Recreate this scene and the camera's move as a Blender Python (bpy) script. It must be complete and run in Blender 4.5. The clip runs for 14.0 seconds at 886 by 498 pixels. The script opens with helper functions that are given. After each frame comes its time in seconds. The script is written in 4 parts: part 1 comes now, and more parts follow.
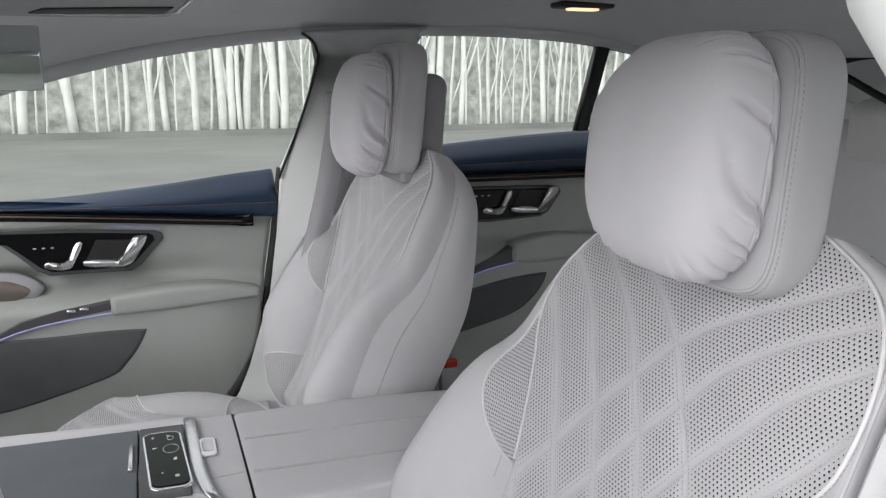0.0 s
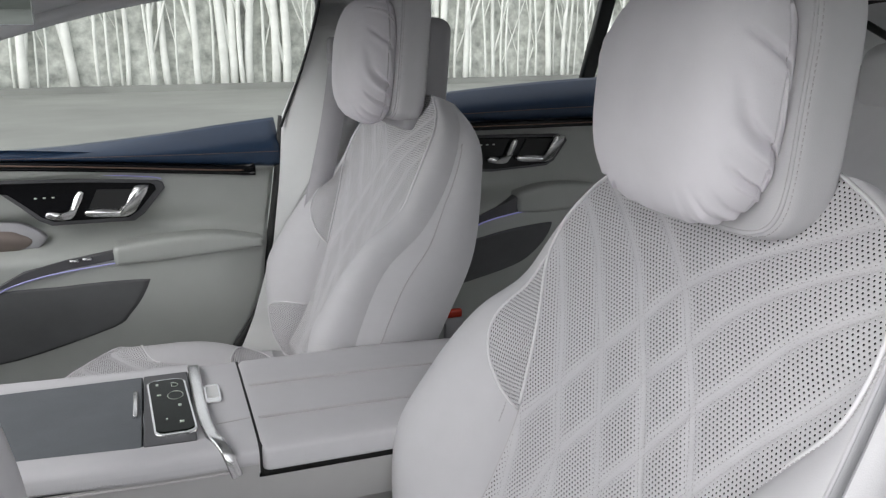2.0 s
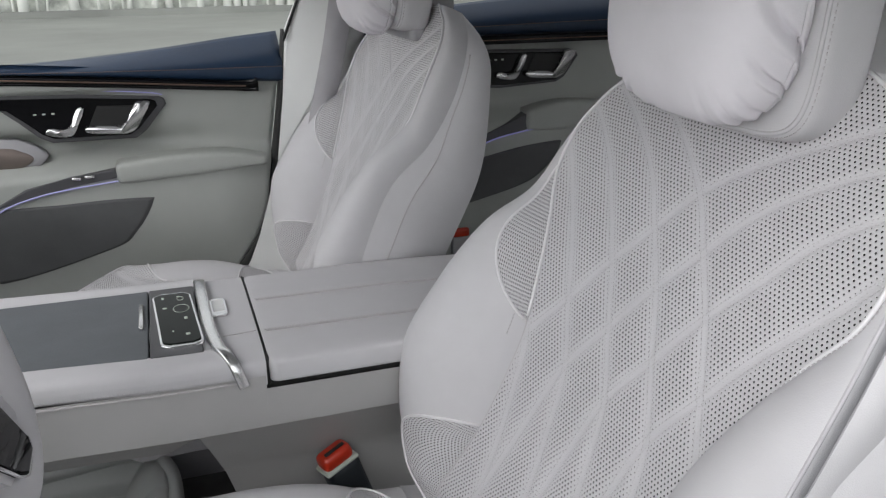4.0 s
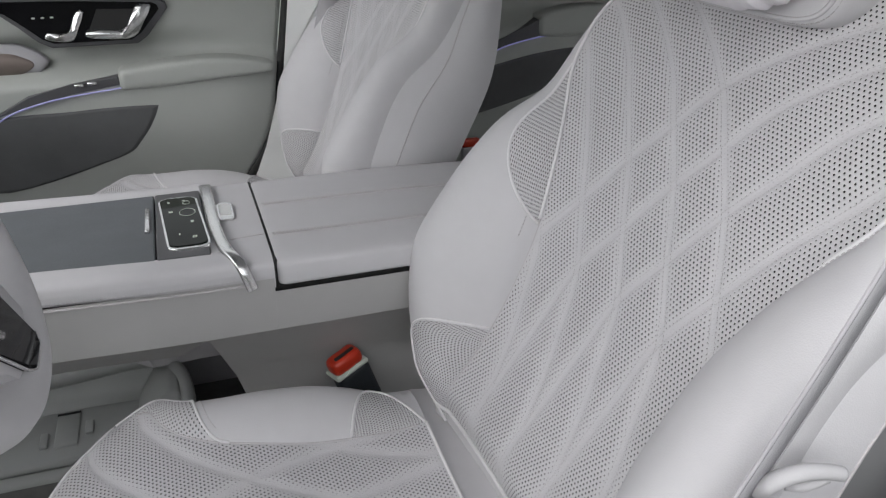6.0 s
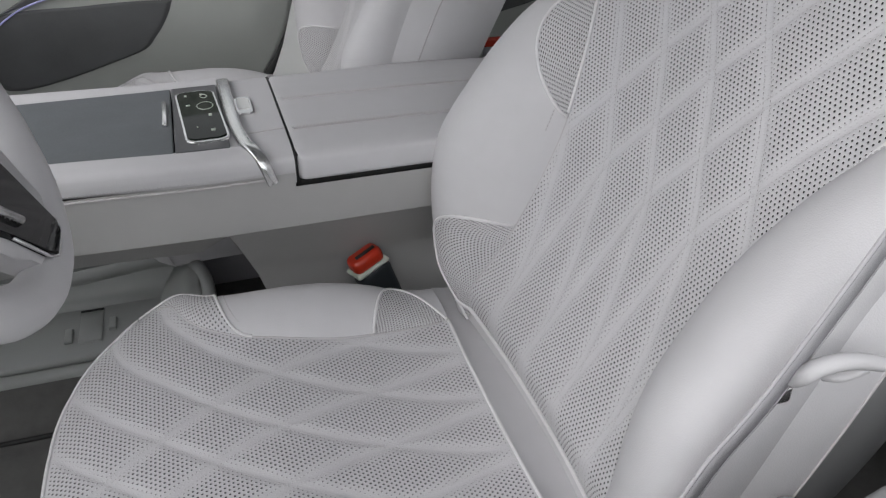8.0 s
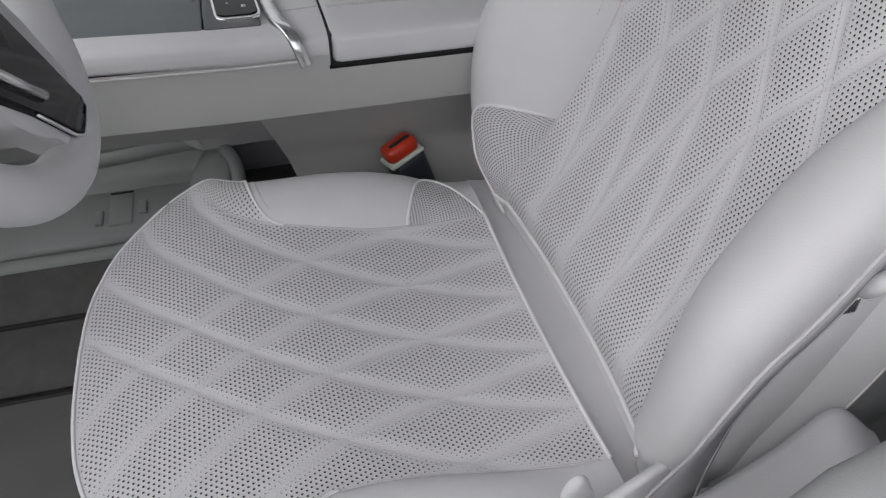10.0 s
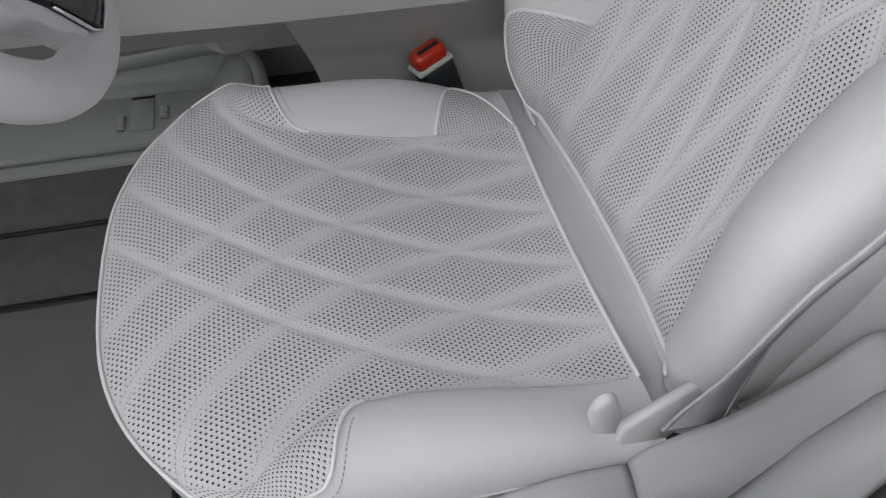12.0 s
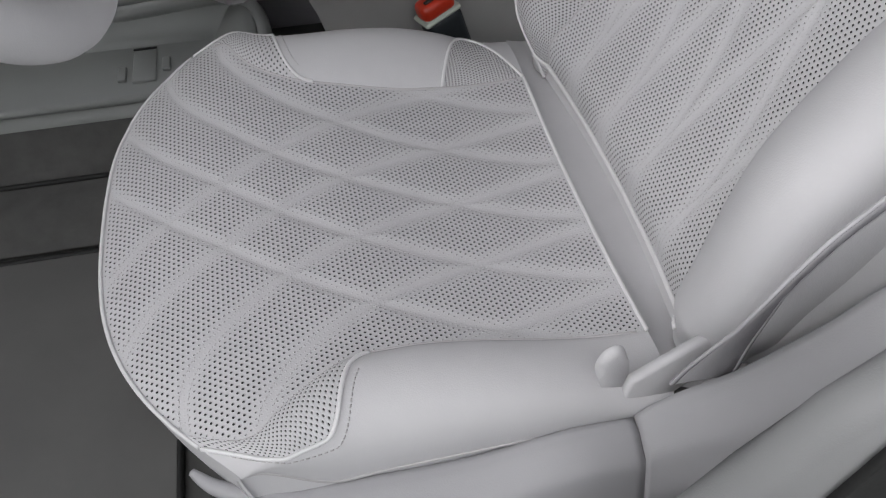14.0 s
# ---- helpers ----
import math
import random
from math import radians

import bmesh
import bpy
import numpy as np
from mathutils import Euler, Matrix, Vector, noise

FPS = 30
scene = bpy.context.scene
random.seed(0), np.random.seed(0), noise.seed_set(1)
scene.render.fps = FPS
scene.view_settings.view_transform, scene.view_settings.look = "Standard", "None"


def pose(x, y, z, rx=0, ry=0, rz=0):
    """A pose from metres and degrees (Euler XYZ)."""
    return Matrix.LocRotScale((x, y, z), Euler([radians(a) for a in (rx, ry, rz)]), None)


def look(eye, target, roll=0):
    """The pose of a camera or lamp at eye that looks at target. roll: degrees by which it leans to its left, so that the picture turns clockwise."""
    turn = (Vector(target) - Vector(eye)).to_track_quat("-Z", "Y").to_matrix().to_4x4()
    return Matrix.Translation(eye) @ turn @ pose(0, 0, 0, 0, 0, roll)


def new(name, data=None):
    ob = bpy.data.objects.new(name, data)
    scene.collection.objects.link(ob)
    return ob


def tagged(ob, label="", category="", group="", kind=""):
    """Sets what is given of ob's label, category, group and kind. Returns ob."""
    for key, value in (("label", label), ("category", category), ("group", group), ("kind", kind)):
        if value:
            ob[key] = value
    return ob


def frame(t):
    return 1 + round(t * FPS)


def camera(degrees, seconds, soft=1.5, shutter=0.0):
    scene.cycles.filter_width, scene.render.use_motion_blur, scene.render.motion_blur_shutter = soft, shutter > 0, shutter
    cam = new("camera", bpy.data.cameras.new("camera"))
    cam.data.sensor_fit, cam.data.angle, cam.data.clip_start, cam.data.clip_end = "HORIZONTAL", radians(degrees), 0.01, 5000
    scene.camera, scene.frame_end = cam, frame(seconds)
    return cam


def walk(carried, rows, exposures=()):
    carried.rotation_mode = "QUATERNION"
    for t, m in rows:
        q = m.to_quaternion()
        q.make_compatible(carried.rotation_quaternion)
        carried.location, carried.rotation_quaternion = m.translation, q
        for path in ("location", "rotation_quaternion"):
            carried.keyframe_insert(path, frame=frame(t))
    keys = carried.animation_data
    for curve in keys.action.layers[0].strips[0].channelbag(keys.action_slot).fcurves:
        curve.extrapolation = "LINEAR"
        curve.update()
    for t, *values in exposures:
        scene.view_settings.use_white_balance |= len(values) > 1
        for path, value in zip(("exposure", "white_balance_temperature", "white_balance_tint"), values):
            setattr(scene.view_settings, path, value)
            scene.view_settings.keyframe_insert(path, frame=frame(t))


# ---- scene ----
cam = camera(57.0, 14.0, soft=1.25)
PATH = [
    (0, -0.0000, 0.0000, 1.2359, -19.77, -11.13, -0.07),
    (0.5, 0.0006, 0.0021, 1.2338, -19.72, -11.61, -0.11),
    (1, 0.0014, 0.0045, 1.2306, -19.66, -12.27, -0.15),
    (1.5, 0.0028, 0.0078, 1.2266, -19.55, -13.21, -0.22),
    (2, 0.0040, 0.0114, 1.2214, -19.45, -14.29, -0.25),
    (2.5, 0.0054, 0.0153, 1.2162, -19.32, -15.45, -0.26),
    (3, 0.0061, 0.0186, 1.2097, -19.19, -16.80, -0.32),
    (5.5, 0.0104, 0.0340, 1.1775, -18.42, -23.34, -0.51),
    (6, 0.0094, 0.0359, 1.1701, -18.22, -24.89, -0.52),
    (6.5, 0.0080, 0.0378, 1.1613, -18.01, -26.33, -0.49),
    (7, 0.0063, 0.0399, 1.1530, -17.71, -27.73, -0.44),
    (7.5, 0.0054, 0.0444, 1.1521, -17.36, -29.40, -0.63),
    (8, 0.0030, 0.0463, 1.1460, -16.94, -31.02, -0.56),
    (10.5, -0.0018, 0.0805, 1.1266, -14.06, -40.40, -0.16),
    (11, -0.0026, 0.0847, 1.1242, -13.46, -42.01, -0.22),
    (11.5, -0.0037, 0.0869, 1.1196, -13.05, -43.21, -0.20),
    (12, -0.0053, 0.0874, 1.1125, -12.77, -44.41, -0.12),
    (12.5, -0.0065, 0.0879, 1.1066, -12.58, -45.39, -0.04),
    (13, -0.0071, 0.0890, 1.1018, -12.49, -46.17, -0.00),
    (13.5, -0.0071, 0.0899, 1.0993, -12.42, -46.73, 0.00),
    (14, -0.0068, 0.0895, 1.0993, -12.34, -47.11, -0.01),
]
walk(cam, [(t, pose(x, y, z, 90 + pitch, 0, yaw) @ pose(0, 0, 0, 0, 0, roll)) for t, x, y, z, yaw, pitch, roll in PATH], [(0, -0.03), (3, -0.12), (7, -0.23), (11, -0.27), (14, -0.25)])

# ---- daylight: bright even overcast hall light ----
world = bpy.data.worlds.new("world")
scene.world = world
world.use_nodes = True
wn = world.node_tree
sky = wn.nodes.new("ShaderNodeTexSky")
sky.sky_type, sky.sun_disc = "NISHITA", False
sky.sun_elevation, sky.sun_rotation = radians(40), radians(239)
hsv = wn.nodes.new("ShaderNodeHueSaturation")
hsv.inputs["Saturation"].default_value = 0.10
wn.links.new(sky.outputs[0], hsv.inputs["Color"])
wn.links.new(hsv.outputs[0], wn.nodes["Background"].inputs["Color"])
wn.nodes["Background"].inputs["Strength"].default_value = 0.36
sun = new("sun", bpy.data.lights.new("sun", "SUN"))
sun.data.energy, sun.data.angle, sun.data.color = 1.25, radians(110), (1.0, 0.985, 0.97)
sun.matrix_world = look((-1.5, -0.9, 1.45), (0, 0, 0))
scene.view_settings.exposure = 0.0

# ---- materials ----
class Nodes:
    """A small helper to write node materials in few lines."""

    def __init__(self, name):
        self.m = bpy.data.materials.new(name)
        self.m.use_nodes = True
        self.t = self.m.node_tree
        self.p = self.t.nodes["Principled BSDF"]

    def n(self, kind, **sets):
        node = self.t.nodes.new(kind)
        for key, value in sets.items():
            if key == "op":
                node.operation = value
            elif key == "blend":
                node.blend_type = value
            elif key == "feature":
                node.feature = value
        return node

    def link(self, a, b):
        self.t.links.new(a, b)

    def math(self, op, a, b=None, c=None):
        node = self.n("ShaderNodeMath", op=op)
        for k, v in enumerate((a, b, c)):
            if v is None:
                continue
            if isinstance(v, (int, float)):
                node.inputs[k].default_value = v
            else:
                self.link(v, node.inputs[k])
        return node.outputs[0]

    def vec(self, op, a, b=None):
        node = self.n("ShaderNodeVectorMath", op=op)
        for k, v in enumerate((a, b)):
            if v is None:
                continue
            if isinstance(v, tuple):
                node.inputs[k].default_value = v
            else:
                self.link(v, node.inputs[k])
        return node.outputs["Value"] if op == "LENGTH" else node.outputs[0]

    def noise(self, scale, detail=3, rough=0.6, coords=None):
        node = self.n("ShaderNodeTexNoise")
        node.inputs["Scale"].default_value = scale
        node.inputs["Detail"].default_value = detail
        node.inputs["Roughness"].default_value = rough
        self.link(coords if coords is not None else self.n("ShaderNodeTexCoord").outputs["Object"], node.inputs["Vector"])
        return node.outputs["Fac"]

    def mix(self, fac, a, b):
        node = self.n("ShaderNodeMixRGB")
        for k, v in enumerate((fac, a, b)):
            if isinstance(v, (int, float)):
                node.inputs[k].default_value = v
            elif isinstance(v, tuple):
                node.inputs[k].default_value = (*v, 1)
            else:
                self.link(v, node.inputs[k])
        return node.outputs[0]

    def ramp(self, fac, lo, hi):
        node = self.n("ShaderNodeMapRange")
        self.link(fac, node.inputs[0])
        node.inputs[1].default_value, node.inputs[2].default_value = lo, hi
        return node.outputs[0]

    def bump(self, height, strength, dist, normal=None):
        node = self.n("ShaderNodeBump")
        node.inputs["Strength"].default_value = strength
        node.inputs["Distance"].default_value = dist
        self.link(height, node.inputs["Height"])
        if normal is not None:
            self.link(normal, node.inputs["Normal"])
        return node.outputs[0]


def plain(name, color, rough=0.5, metal=0.0, vary=0.08, scale=6.0, grain=400.0, relief=0.0, coat=0.0):
    """A surface with slow tone changes, fine grain in its roughness and an optional fine relief."""
    k = Nodes(name)
    slow, fine = k.noise(scale, 4), k.noise(grain, 2)
    dark = tuple(c * (1 - vary) for c in color)
    light = tuple(min(1.0, c * (1 + vary)) for c in color)
    k.link(k.mix(k.ramp(slow, 0.3, 0.7), dark, light), k.p.inputs["Base Color"])
    swing = min(0.16, rough)
    k.link(k.math("MULTIPLY_ADD", fine, swing, rough - swing / 2), k.p.inputs["Roughness"])
    k.p.inputs["Metallic"].default_value = metal
    k.p.inputs["Coat Weight"].default_value = coat
    if relief:
        k.link(k.bump(fine, 0.5, relief), k.p.inputs["Normal"])
    return k.m


def dull(m, level):
    """Lowers a material's mirror-like part."""
    m.node_tree.nodes["Principled BSDF"].inputs["Specular IOR Level"].default_value = level
    return m


def leather(name, color, holes=False, rough=0.6):
    """Fine-grained leather; with holes: staggered punched dots laid out in metres, fading out towards the quilted channels."""
    k = Nodes(name)
    coords = k.n("ShaderNodeTexCoord").outputs["Object"]
    slow, mid = k.noise(5.0, 3, 0.6, coords), k.noise(42.0, 3, 0.6, coords)
    pebble = k.n("ShaderNodeTexVoronoi")
    pebble.inputs["Scale"].default_value = 900.0
    k.link(coords, pebble.inputs["Vector"])
    tone = k.math("ADD", k.math("MULTIPLY", slow, 0.7), k.math("MULTIPLY", mid, 0.3))
    base = k.mix(k.ramp(tone, 0.3, 0.7), tuple(c * 0.95 for c in color), tuple(c * 1.04 for c in color))
    k.link(k.math("MULTIPLY_ADD", mid, 0.14, rough - 0.07), k.p.inputs["Roughness"])
    k.p.inputs["Specular IOR Level"].default_value = 0.25
    height = k.math("MULTIPLY", pebble.outputs["Distance"], 0.25)
    normal = k.bump(height, 0.45, 0.0008)
    if holes:
        uv = k.n("ShaderNodeUVMap").outputs[0]
        wob = k.n("ShaderNodeAttribute")
        wob.attribute_name = "perf"
        pitch = (0.0053, 0.0075, 1.0)
        cells = k.vec("DIVIDE", uv, pitch)
        ds = []
        for shift in (0.0, 0.5):
            cell = k.vec("SUBTRACT", k.vec("FRACTION", k.vec("ADD", cells, (shift, shift, 0.0))), (0.5, 0.5, 0.0))
            cell = k.vec("MULTIPLY", cell, (pitch[0], pitch[1], 0.0))
            ds.append(k.vec("LENGTH", cell))
        d = k.math("MINIMUM", *ds)
        r = k.math("MULTIPLY", wob.outputs["Fac"], 0.00097)
        k.link(base, (edge := k.n("ShaderNodeMixRGB")).inputs[1])
        edge.inputs[2].default_value = (0.012, 0.012, 0.012, 1)
        hole = k.ramp(k.math("SUBTRACT", r, d), -0.00004, 0.00010)
        k.link(hole, edge.inputs[0])
        base = edge.outputs[0]
        soft = k.ramp(k.math("SUBTRACT", r, d), -0.0008, 0.0003)
        normal = k.bump(k.math("MULTIPLY", soft, -1.0), 0.6, 0.0008, normal)
    k.link(base, k.p.inputs["Base Color"])
    k.link(normal, k.p.inputs["Normal"])
    return k.m


HIDE = (0.580, 0.571, 0.586)
M_LEATHER = leather("pale_grey_leather", HIDE)
M_PERF = leather("perforated_pale_grey_leather", HIDE, holes=True, rough=0.62)
M_SUEDE = plain("soft_nappa_pillow", (0.765, 0.74, 0.775), 0.75, vary=0.04, scale=9, grain=700, relief=0.0004)
M_PIPING = plain("glossy_piping", (0.74, 0.73, 0.74), 0.3, vary=0.03)
M_THREAD = plain("thread", (0.50, 0.48, 0.49), 0.8)
M_TRIM = plain("soft_grey_plastic", (0.37, 0.365, 0.38), 0.55, vary=0.05, grain=900, relief=0.0003)
M_TRAY = plain("satin_moulded_plastic", (0.31, 0.32, 0.312), 0.35, vary=0.05, grain=900)
M_DOOR = plain("door_panel_leather", (0.385, 0.40, 0.378), 0.5, vary=0.05, grain=800, relief=0.0003)
M_BLUE = plain("dark_blue_leather", (0.012, 0.03, 0.065), 0.38, vary=0.12, grain=800, relief=0.0003)
M_BLACK = plain("gloss_black", (0.004, 0.004, 0.005), 0.14, vary=0.2)
M_PIANO = dull(plain("polished_black_glass", (0.003, 0.003, 0.004), 0.03, vary=0.2), 0.16)
M_RUBBER = plain("black_rubber", (0.012, 0.012, 0.012), 0.6)
M_BRONZE = plain("bronze_strip", (0.20, 0.13, 0.10), 0.35, 0.9)
M_CHROME = plain("brushed_silver", (0.72, 0.72, 0.72), 0.25, 1.0, grain=1200)
M_SLATE = plain("slate_grey_console_veneer", (0.11, 0.12, 0.13), 0.42, vary=0.1, scale=14)
M_SLATE2 = plain("dark_grey_inlay", (0.075, 0.075, 0.08), 0.45)
# felt tone lowered to hold the shade inside the door pockets
M_POCKET = plain("shade_darkened_felt", (0.100, 0.102, 0.105), 0.85, vary=0.1, scale=12, grain=900, relief=0.0005)
M_CARPET = plain("grey_carpet", (0.115, 0.113, 0.11), 0.95, vary=0.14, scale=30, grain=1300, relief=0.002)
# grey plastic, darkened further to carry the shade on the driver side
M_SHELL_SHADED = plain("shaded_grey_shell_plastic", (0.20, 0.20, 0.205), 0.5, vary=0.05, grain=900, relief=0.0003)
M_PILLAR = plain("pale_pillar_trim", (0.68, 0.685, 0.68), 0.55, vary=0.04, grain=900, relief=0.0003)
M_FLANK = plain("console_side_leather", (0.45, 0.445, 0.44), 0.6, vary=0.05, grain=900, relief=0.0003)
M_LINER = plain("headliner_cloth", (0.62, 0.62, 0.63), 0.9, vary=0.04, grain=1500, relief=0.0005)
M_RED = plain("red_plastic", (0.55, 0.035, 0.012), 0.35, coat=0.3)
M_BELT = plain("seat_belt_webbing", (0.47, 0.46, 0.48), 0.7, grain=1600, relief=0.0006)
M_SCREEN = dull(plain("dark_touch_screen", (0.004, 0.008, 0.005), 0.03, vary=0.5, scale=60), 0.01)
M_ICON = plain("pale_icon", (0.55, 0.60, 0.53), 0.5)
M_CONCRETE = plain("pale_concrete_ground", (0.205, 0.214, 0.198), 0.75, vary=0.16, scale=0.35, grain=40, relief=0.002)
M_BIRCH = plain("white_birch_bark", (0.64, 0.66, 0.62), 0.8, vary=0.1, scale=3.0, grain=8)
M_WOOD = plain("mottled_pale_undergrowth", (0.47, 0.49, 0.45), 0.9, vary=0.42, scale=3.6, grain=5)
M_MIRROR = plain("mirror_glass", (0.55, 0.58, 0.57), 0.04, 1.0, vary=0.02)
M_GLASS_LINE = plain("dark_window_frame", (0.01, 0.012, 0.012), 0.4)
M_AMBIENT = Nodes("violet_light_line")
M_AMBIENT.p.inputs["Emission Color"].default_value = (0.35, 0.32, 1.0, 1)
M_AMBIENT.p.inputs["Emission Strength"].default_value = 0.16
M_AMBIENT.p.inputs["Base Color"].default_value = (0.4, 0.4, 0.6, 1)
M_AMBIENT = M_AMBIENT.m
M_LAMP = Nodes("warm_lamp_lens")
M_LAMP.p.inputs["Emission Color"].default_value = (1.0, 0.62, 0.35, 1)
M_LAMP.p.inputs["Emission Strength"].default_value = 1.4
M_LAMP = M_LAMP.m


dull(M_SCREEN, 0.05), dull(M_BLACK, 0.2), dull(M_SLATE, 0.3)

# ---- building helpers ----
def thing(name, label, category, at=(0, 0, 0), group="", kind=""):
    ob = new(name)
    ob.location = at
    return tagged(ob, label, category, group, kind)


def mesh_part(name, mesh, material, parent, label="", smooth=True):
    ob = new(name, mesh)
    mesh.materials.append(material)
    if smooth:
        for f in mesh.polygons:
            f.use_smooth = True
    if parent is not None:
        ob.parent = parent
        top = parent
        shift = Vector((0, 0, 0))
        while top is not None:
            shift += top.location
            top = top.parent
        ob.location = -shift
    if label:
        tagged(ob, label)
    return ob


def part(name, bm, material, parent, label="", smooth=True):
    mesh = bpy.data.meshes.new(name)
    bmesh.ops.recalc_face_normals(bm, faces=bm.faces)
    bm.to_mesh(mesh)
    bm.free()
    return mesh_part(name, mesh, material, parent, label, smooth)


def sheet(f, us, vs, perf=None, uv=None, flip=False):
    """A mesh over a grid: f(u, v) gives points as arrays; uv and perf are stored as a layout in metres and a hole size."""
    U, V = np.meshgrid(np.asarray(us, float), np.asarray(vs, float), indexing="ij")
    pts = np.stack(f(U, V), -1).reshape(-1, 3)
    nu, nv = U.shape
    i = np.arange(nu * nv).reshape(nu, nv)
    quads = np.stack([i[:-1, :-1], i[1:, :-1], i[1:, 1:], i[:-1, 1:]], -1).reshape(-1, 4)
    if flip:
        quads = quads[:, ::-1]
    mesh = bpy.data.meshes.new("sheet")
    mesh.from_pydata(pts.tolist(), [], quads.tolist())
    if uv is not None:
        a, b = uv(U, V)
        co = np.stack([a.ravel(), b.ravel()], -1)
        layer = mesh.uv_layers.new(name="UVMap")
        layer.data.foreach_set("uv", co[quads.ravel()].astype(np.float32).ravel())
    if perf is not None:
        att = mesh.attributes.new("perf", "FLOAT", "POINT")
        att.data.foreach_set("value", np.clip(perf(U, V), 0, 1.3).astype(np.float32).ravel())
    return mesh


def tube(points, radius, closed=False, sides=8, bm=None):
    """A round cord along a line of points."""
    bm = bm or bmesh.new()
    P = [Vector(p) for p in points]
    n = len(P)
    rings = []
    for k in range(n):
        a, b = (P[(k - 1) % n], P[(k + 1) % n]) if closed else (P[max(k - 1, 0)], P[min(k + 1, n - 1)])
        d = (b - a).normalized()
        side = d.cross(Vector((0.13, 0.21, 0.97)))
        if side.length < 0.1:
            side = d.cross(Vector((1, 0, 0)))
        side.normalize()
        up = side.cross(d)
        r = radius(k / (n - 1)) if callable(radius) else radius
        rings.append([bm.verts.new(P[k] + r * (math.cos(w) * side + math.sin(w) * up)) for w in (2 * math.pi * j / sides for j in range(sides))])
    for k in range(n if closed else n - 1):
        for j in range(sides):
            a, b = rings[k], rings[(k + 1) % n]
            bm.faces.new((a[j], a[(j + 1) % sides], b[(j + 1) % sides], b[j]))
    if not closed:
        bm.faces.new(rings[0][::-1])
        bm.faces.new(rings[-1])
    return bm


def slab(outline, thick, place, bevel=0.003, steps=2, bm=None):
    """A flat outline of (a, b) points given thickness along c, with rounded edges; place(a, b, c) puts it into the world."""
    bm = bm or bmesh.new()
    low = [bm.verts.new((a, b, 0.0)) for a, b in outline]
    high = [bm.verts.new((a, b, thick)) for a, b in outline]
    n = len(outline)
    bm.faces.new(low[::-1])
    top = bm.faces.new(high)
    for k in range(n):
        bm.faces.new((low[k], low[(k + 1) % n], high[(k + 1) % n], high[k]))
    if bevel:
        bmesh.ops.bevel(bm, geom=list(top.edges), offset=bevel, segments=steps, affect="EDGES", profile=0.5)
    for v in bm.verts:
        v.co = Vector(place(*v.co))
    return bm


def smooth_line(points, per=6, closed=False):
    """A round curve through points (Catmull-Rom)."""
    P = [np.array(p, float) for p in points]
    n, out = len(P), []
    for k in range(n if closed else n - 1):
        g = (lambda i: P[i % n]) if closed else (lambda i: P[min(max(i, 0), n - 1)])
        a, b, c, d = g(k - 1), g(k), g(k + 1), g(k + 2)
        for j in range(per):
            t = j / per
            out.append(0.5 * (2 * b + (c - a) * t + (2 * a - 5 * b + 4 * c - d) * t * t + (3 * b - a - 3 * c + d) * t**3))
    if not closed:
        out.append(P[-1])
    return [tuple(p) for p in out]


def round_box(size, at, r, seg=3, turn=None, bm=None):
    """A box with rounded edges, of full size, centred at a point."""
    own = bmesh.new()
    bmesh.ops.create_cube(own, size=1.0)
    for v in own.verts:
        v.co = Vector((v.co.x * size[0], v.co.y * size[1], v.co.z * size[2]))
    bmesh.ops.bevel(own, geom=list(own.edges), offset=r, segments=seg, affect="EDGES", profile=0.5)
    m = Matrix.Translation(at) @ (turn.to_4x4() if turn else Matrix.Identity(4))
    bmesh.ops.transform(own, matrix=m, verts=own.verts)
    if bm is None:
        return own
    mesh = bpy.data.meshes.new("tmp")
    own.to_mesh(mesh)
    own.free()
    bm.from_mesh(mesh)
    bpy.data.meshes.remove(mesh)
    return bm


def curve_fn(xs, ys):
    """A smooth function through given stations."""
    xs, ys = np.array(xs, float), np.array(ys, float)
    slopes = np.gradient(ys, xs)

    def f(x):
        x = np.clip(np.asarray(x, float), xs[0], xs[-1])
        k = np.clip(np.searchsorted(xs, x) - 1, 0, len(xs) - 2)
        w = xs[k + 1] - xs[k]
        t = (x - xs[k]) / w
        h = t * t * (3 - 2 * t)
        return ys[k] * (1 - h) + ys[k + 1] * h + w * t * (1 - t) * ((1 - t) * slopes[k] - t * slopes[k + 1])

    return f


def step(a, b, x):
    t = np.clip((x - a) / (b - a), 0, 1)
    return t * t * (3 - 2 * t)

# ---- front seats ----
SEAT_Y = 0.62
FLOOR = 0.30


def quilt(s, phi, spacing, last=2.5):
    """Distance in metres to the nearest channel of two families of lines that cross and fan out, each with a last line."""
    out = []
    for sign in (1, -1):
        v = sign * s / spacing + phi / 2 - last
        out.append(np.abs(v - np.minimum(np.round(v), 0)) * spacing)
    return np.minimum(*out) * 0.8


def section(s, ws, wo, hump, drop, dish):
    """Half sections of cushion and backrest: flat quilted middle up to |s| = 0.6, a side bolster beyond. Returns across and outward."""
    a = np.abs(s)
    q = np.clip((a - 0.6) / 0.4, 0, 1)
    mid = np.clip(a / 0.6, 0, 1)
    across = mid * ws
    b0, b1, b2, b3 = (1 - q) ** 3, 3 * q * (1 - q) ** 2, 3 * q * q * (1 - q), q**3
    by = b0 * ws + b1 * (ws + 0.010) + b2 * (wo + 0.016) + b3 * wo
    bd = b0 * dish + b1 * (dish + hump * 1.0) + b2 * (dish + hump * 1.75) - b3 * drop
    out = dish * mid**2.2
    side = a > 0.6
    return np.where(side, by, across) * np.sign(s), np.where(side, bd, out)


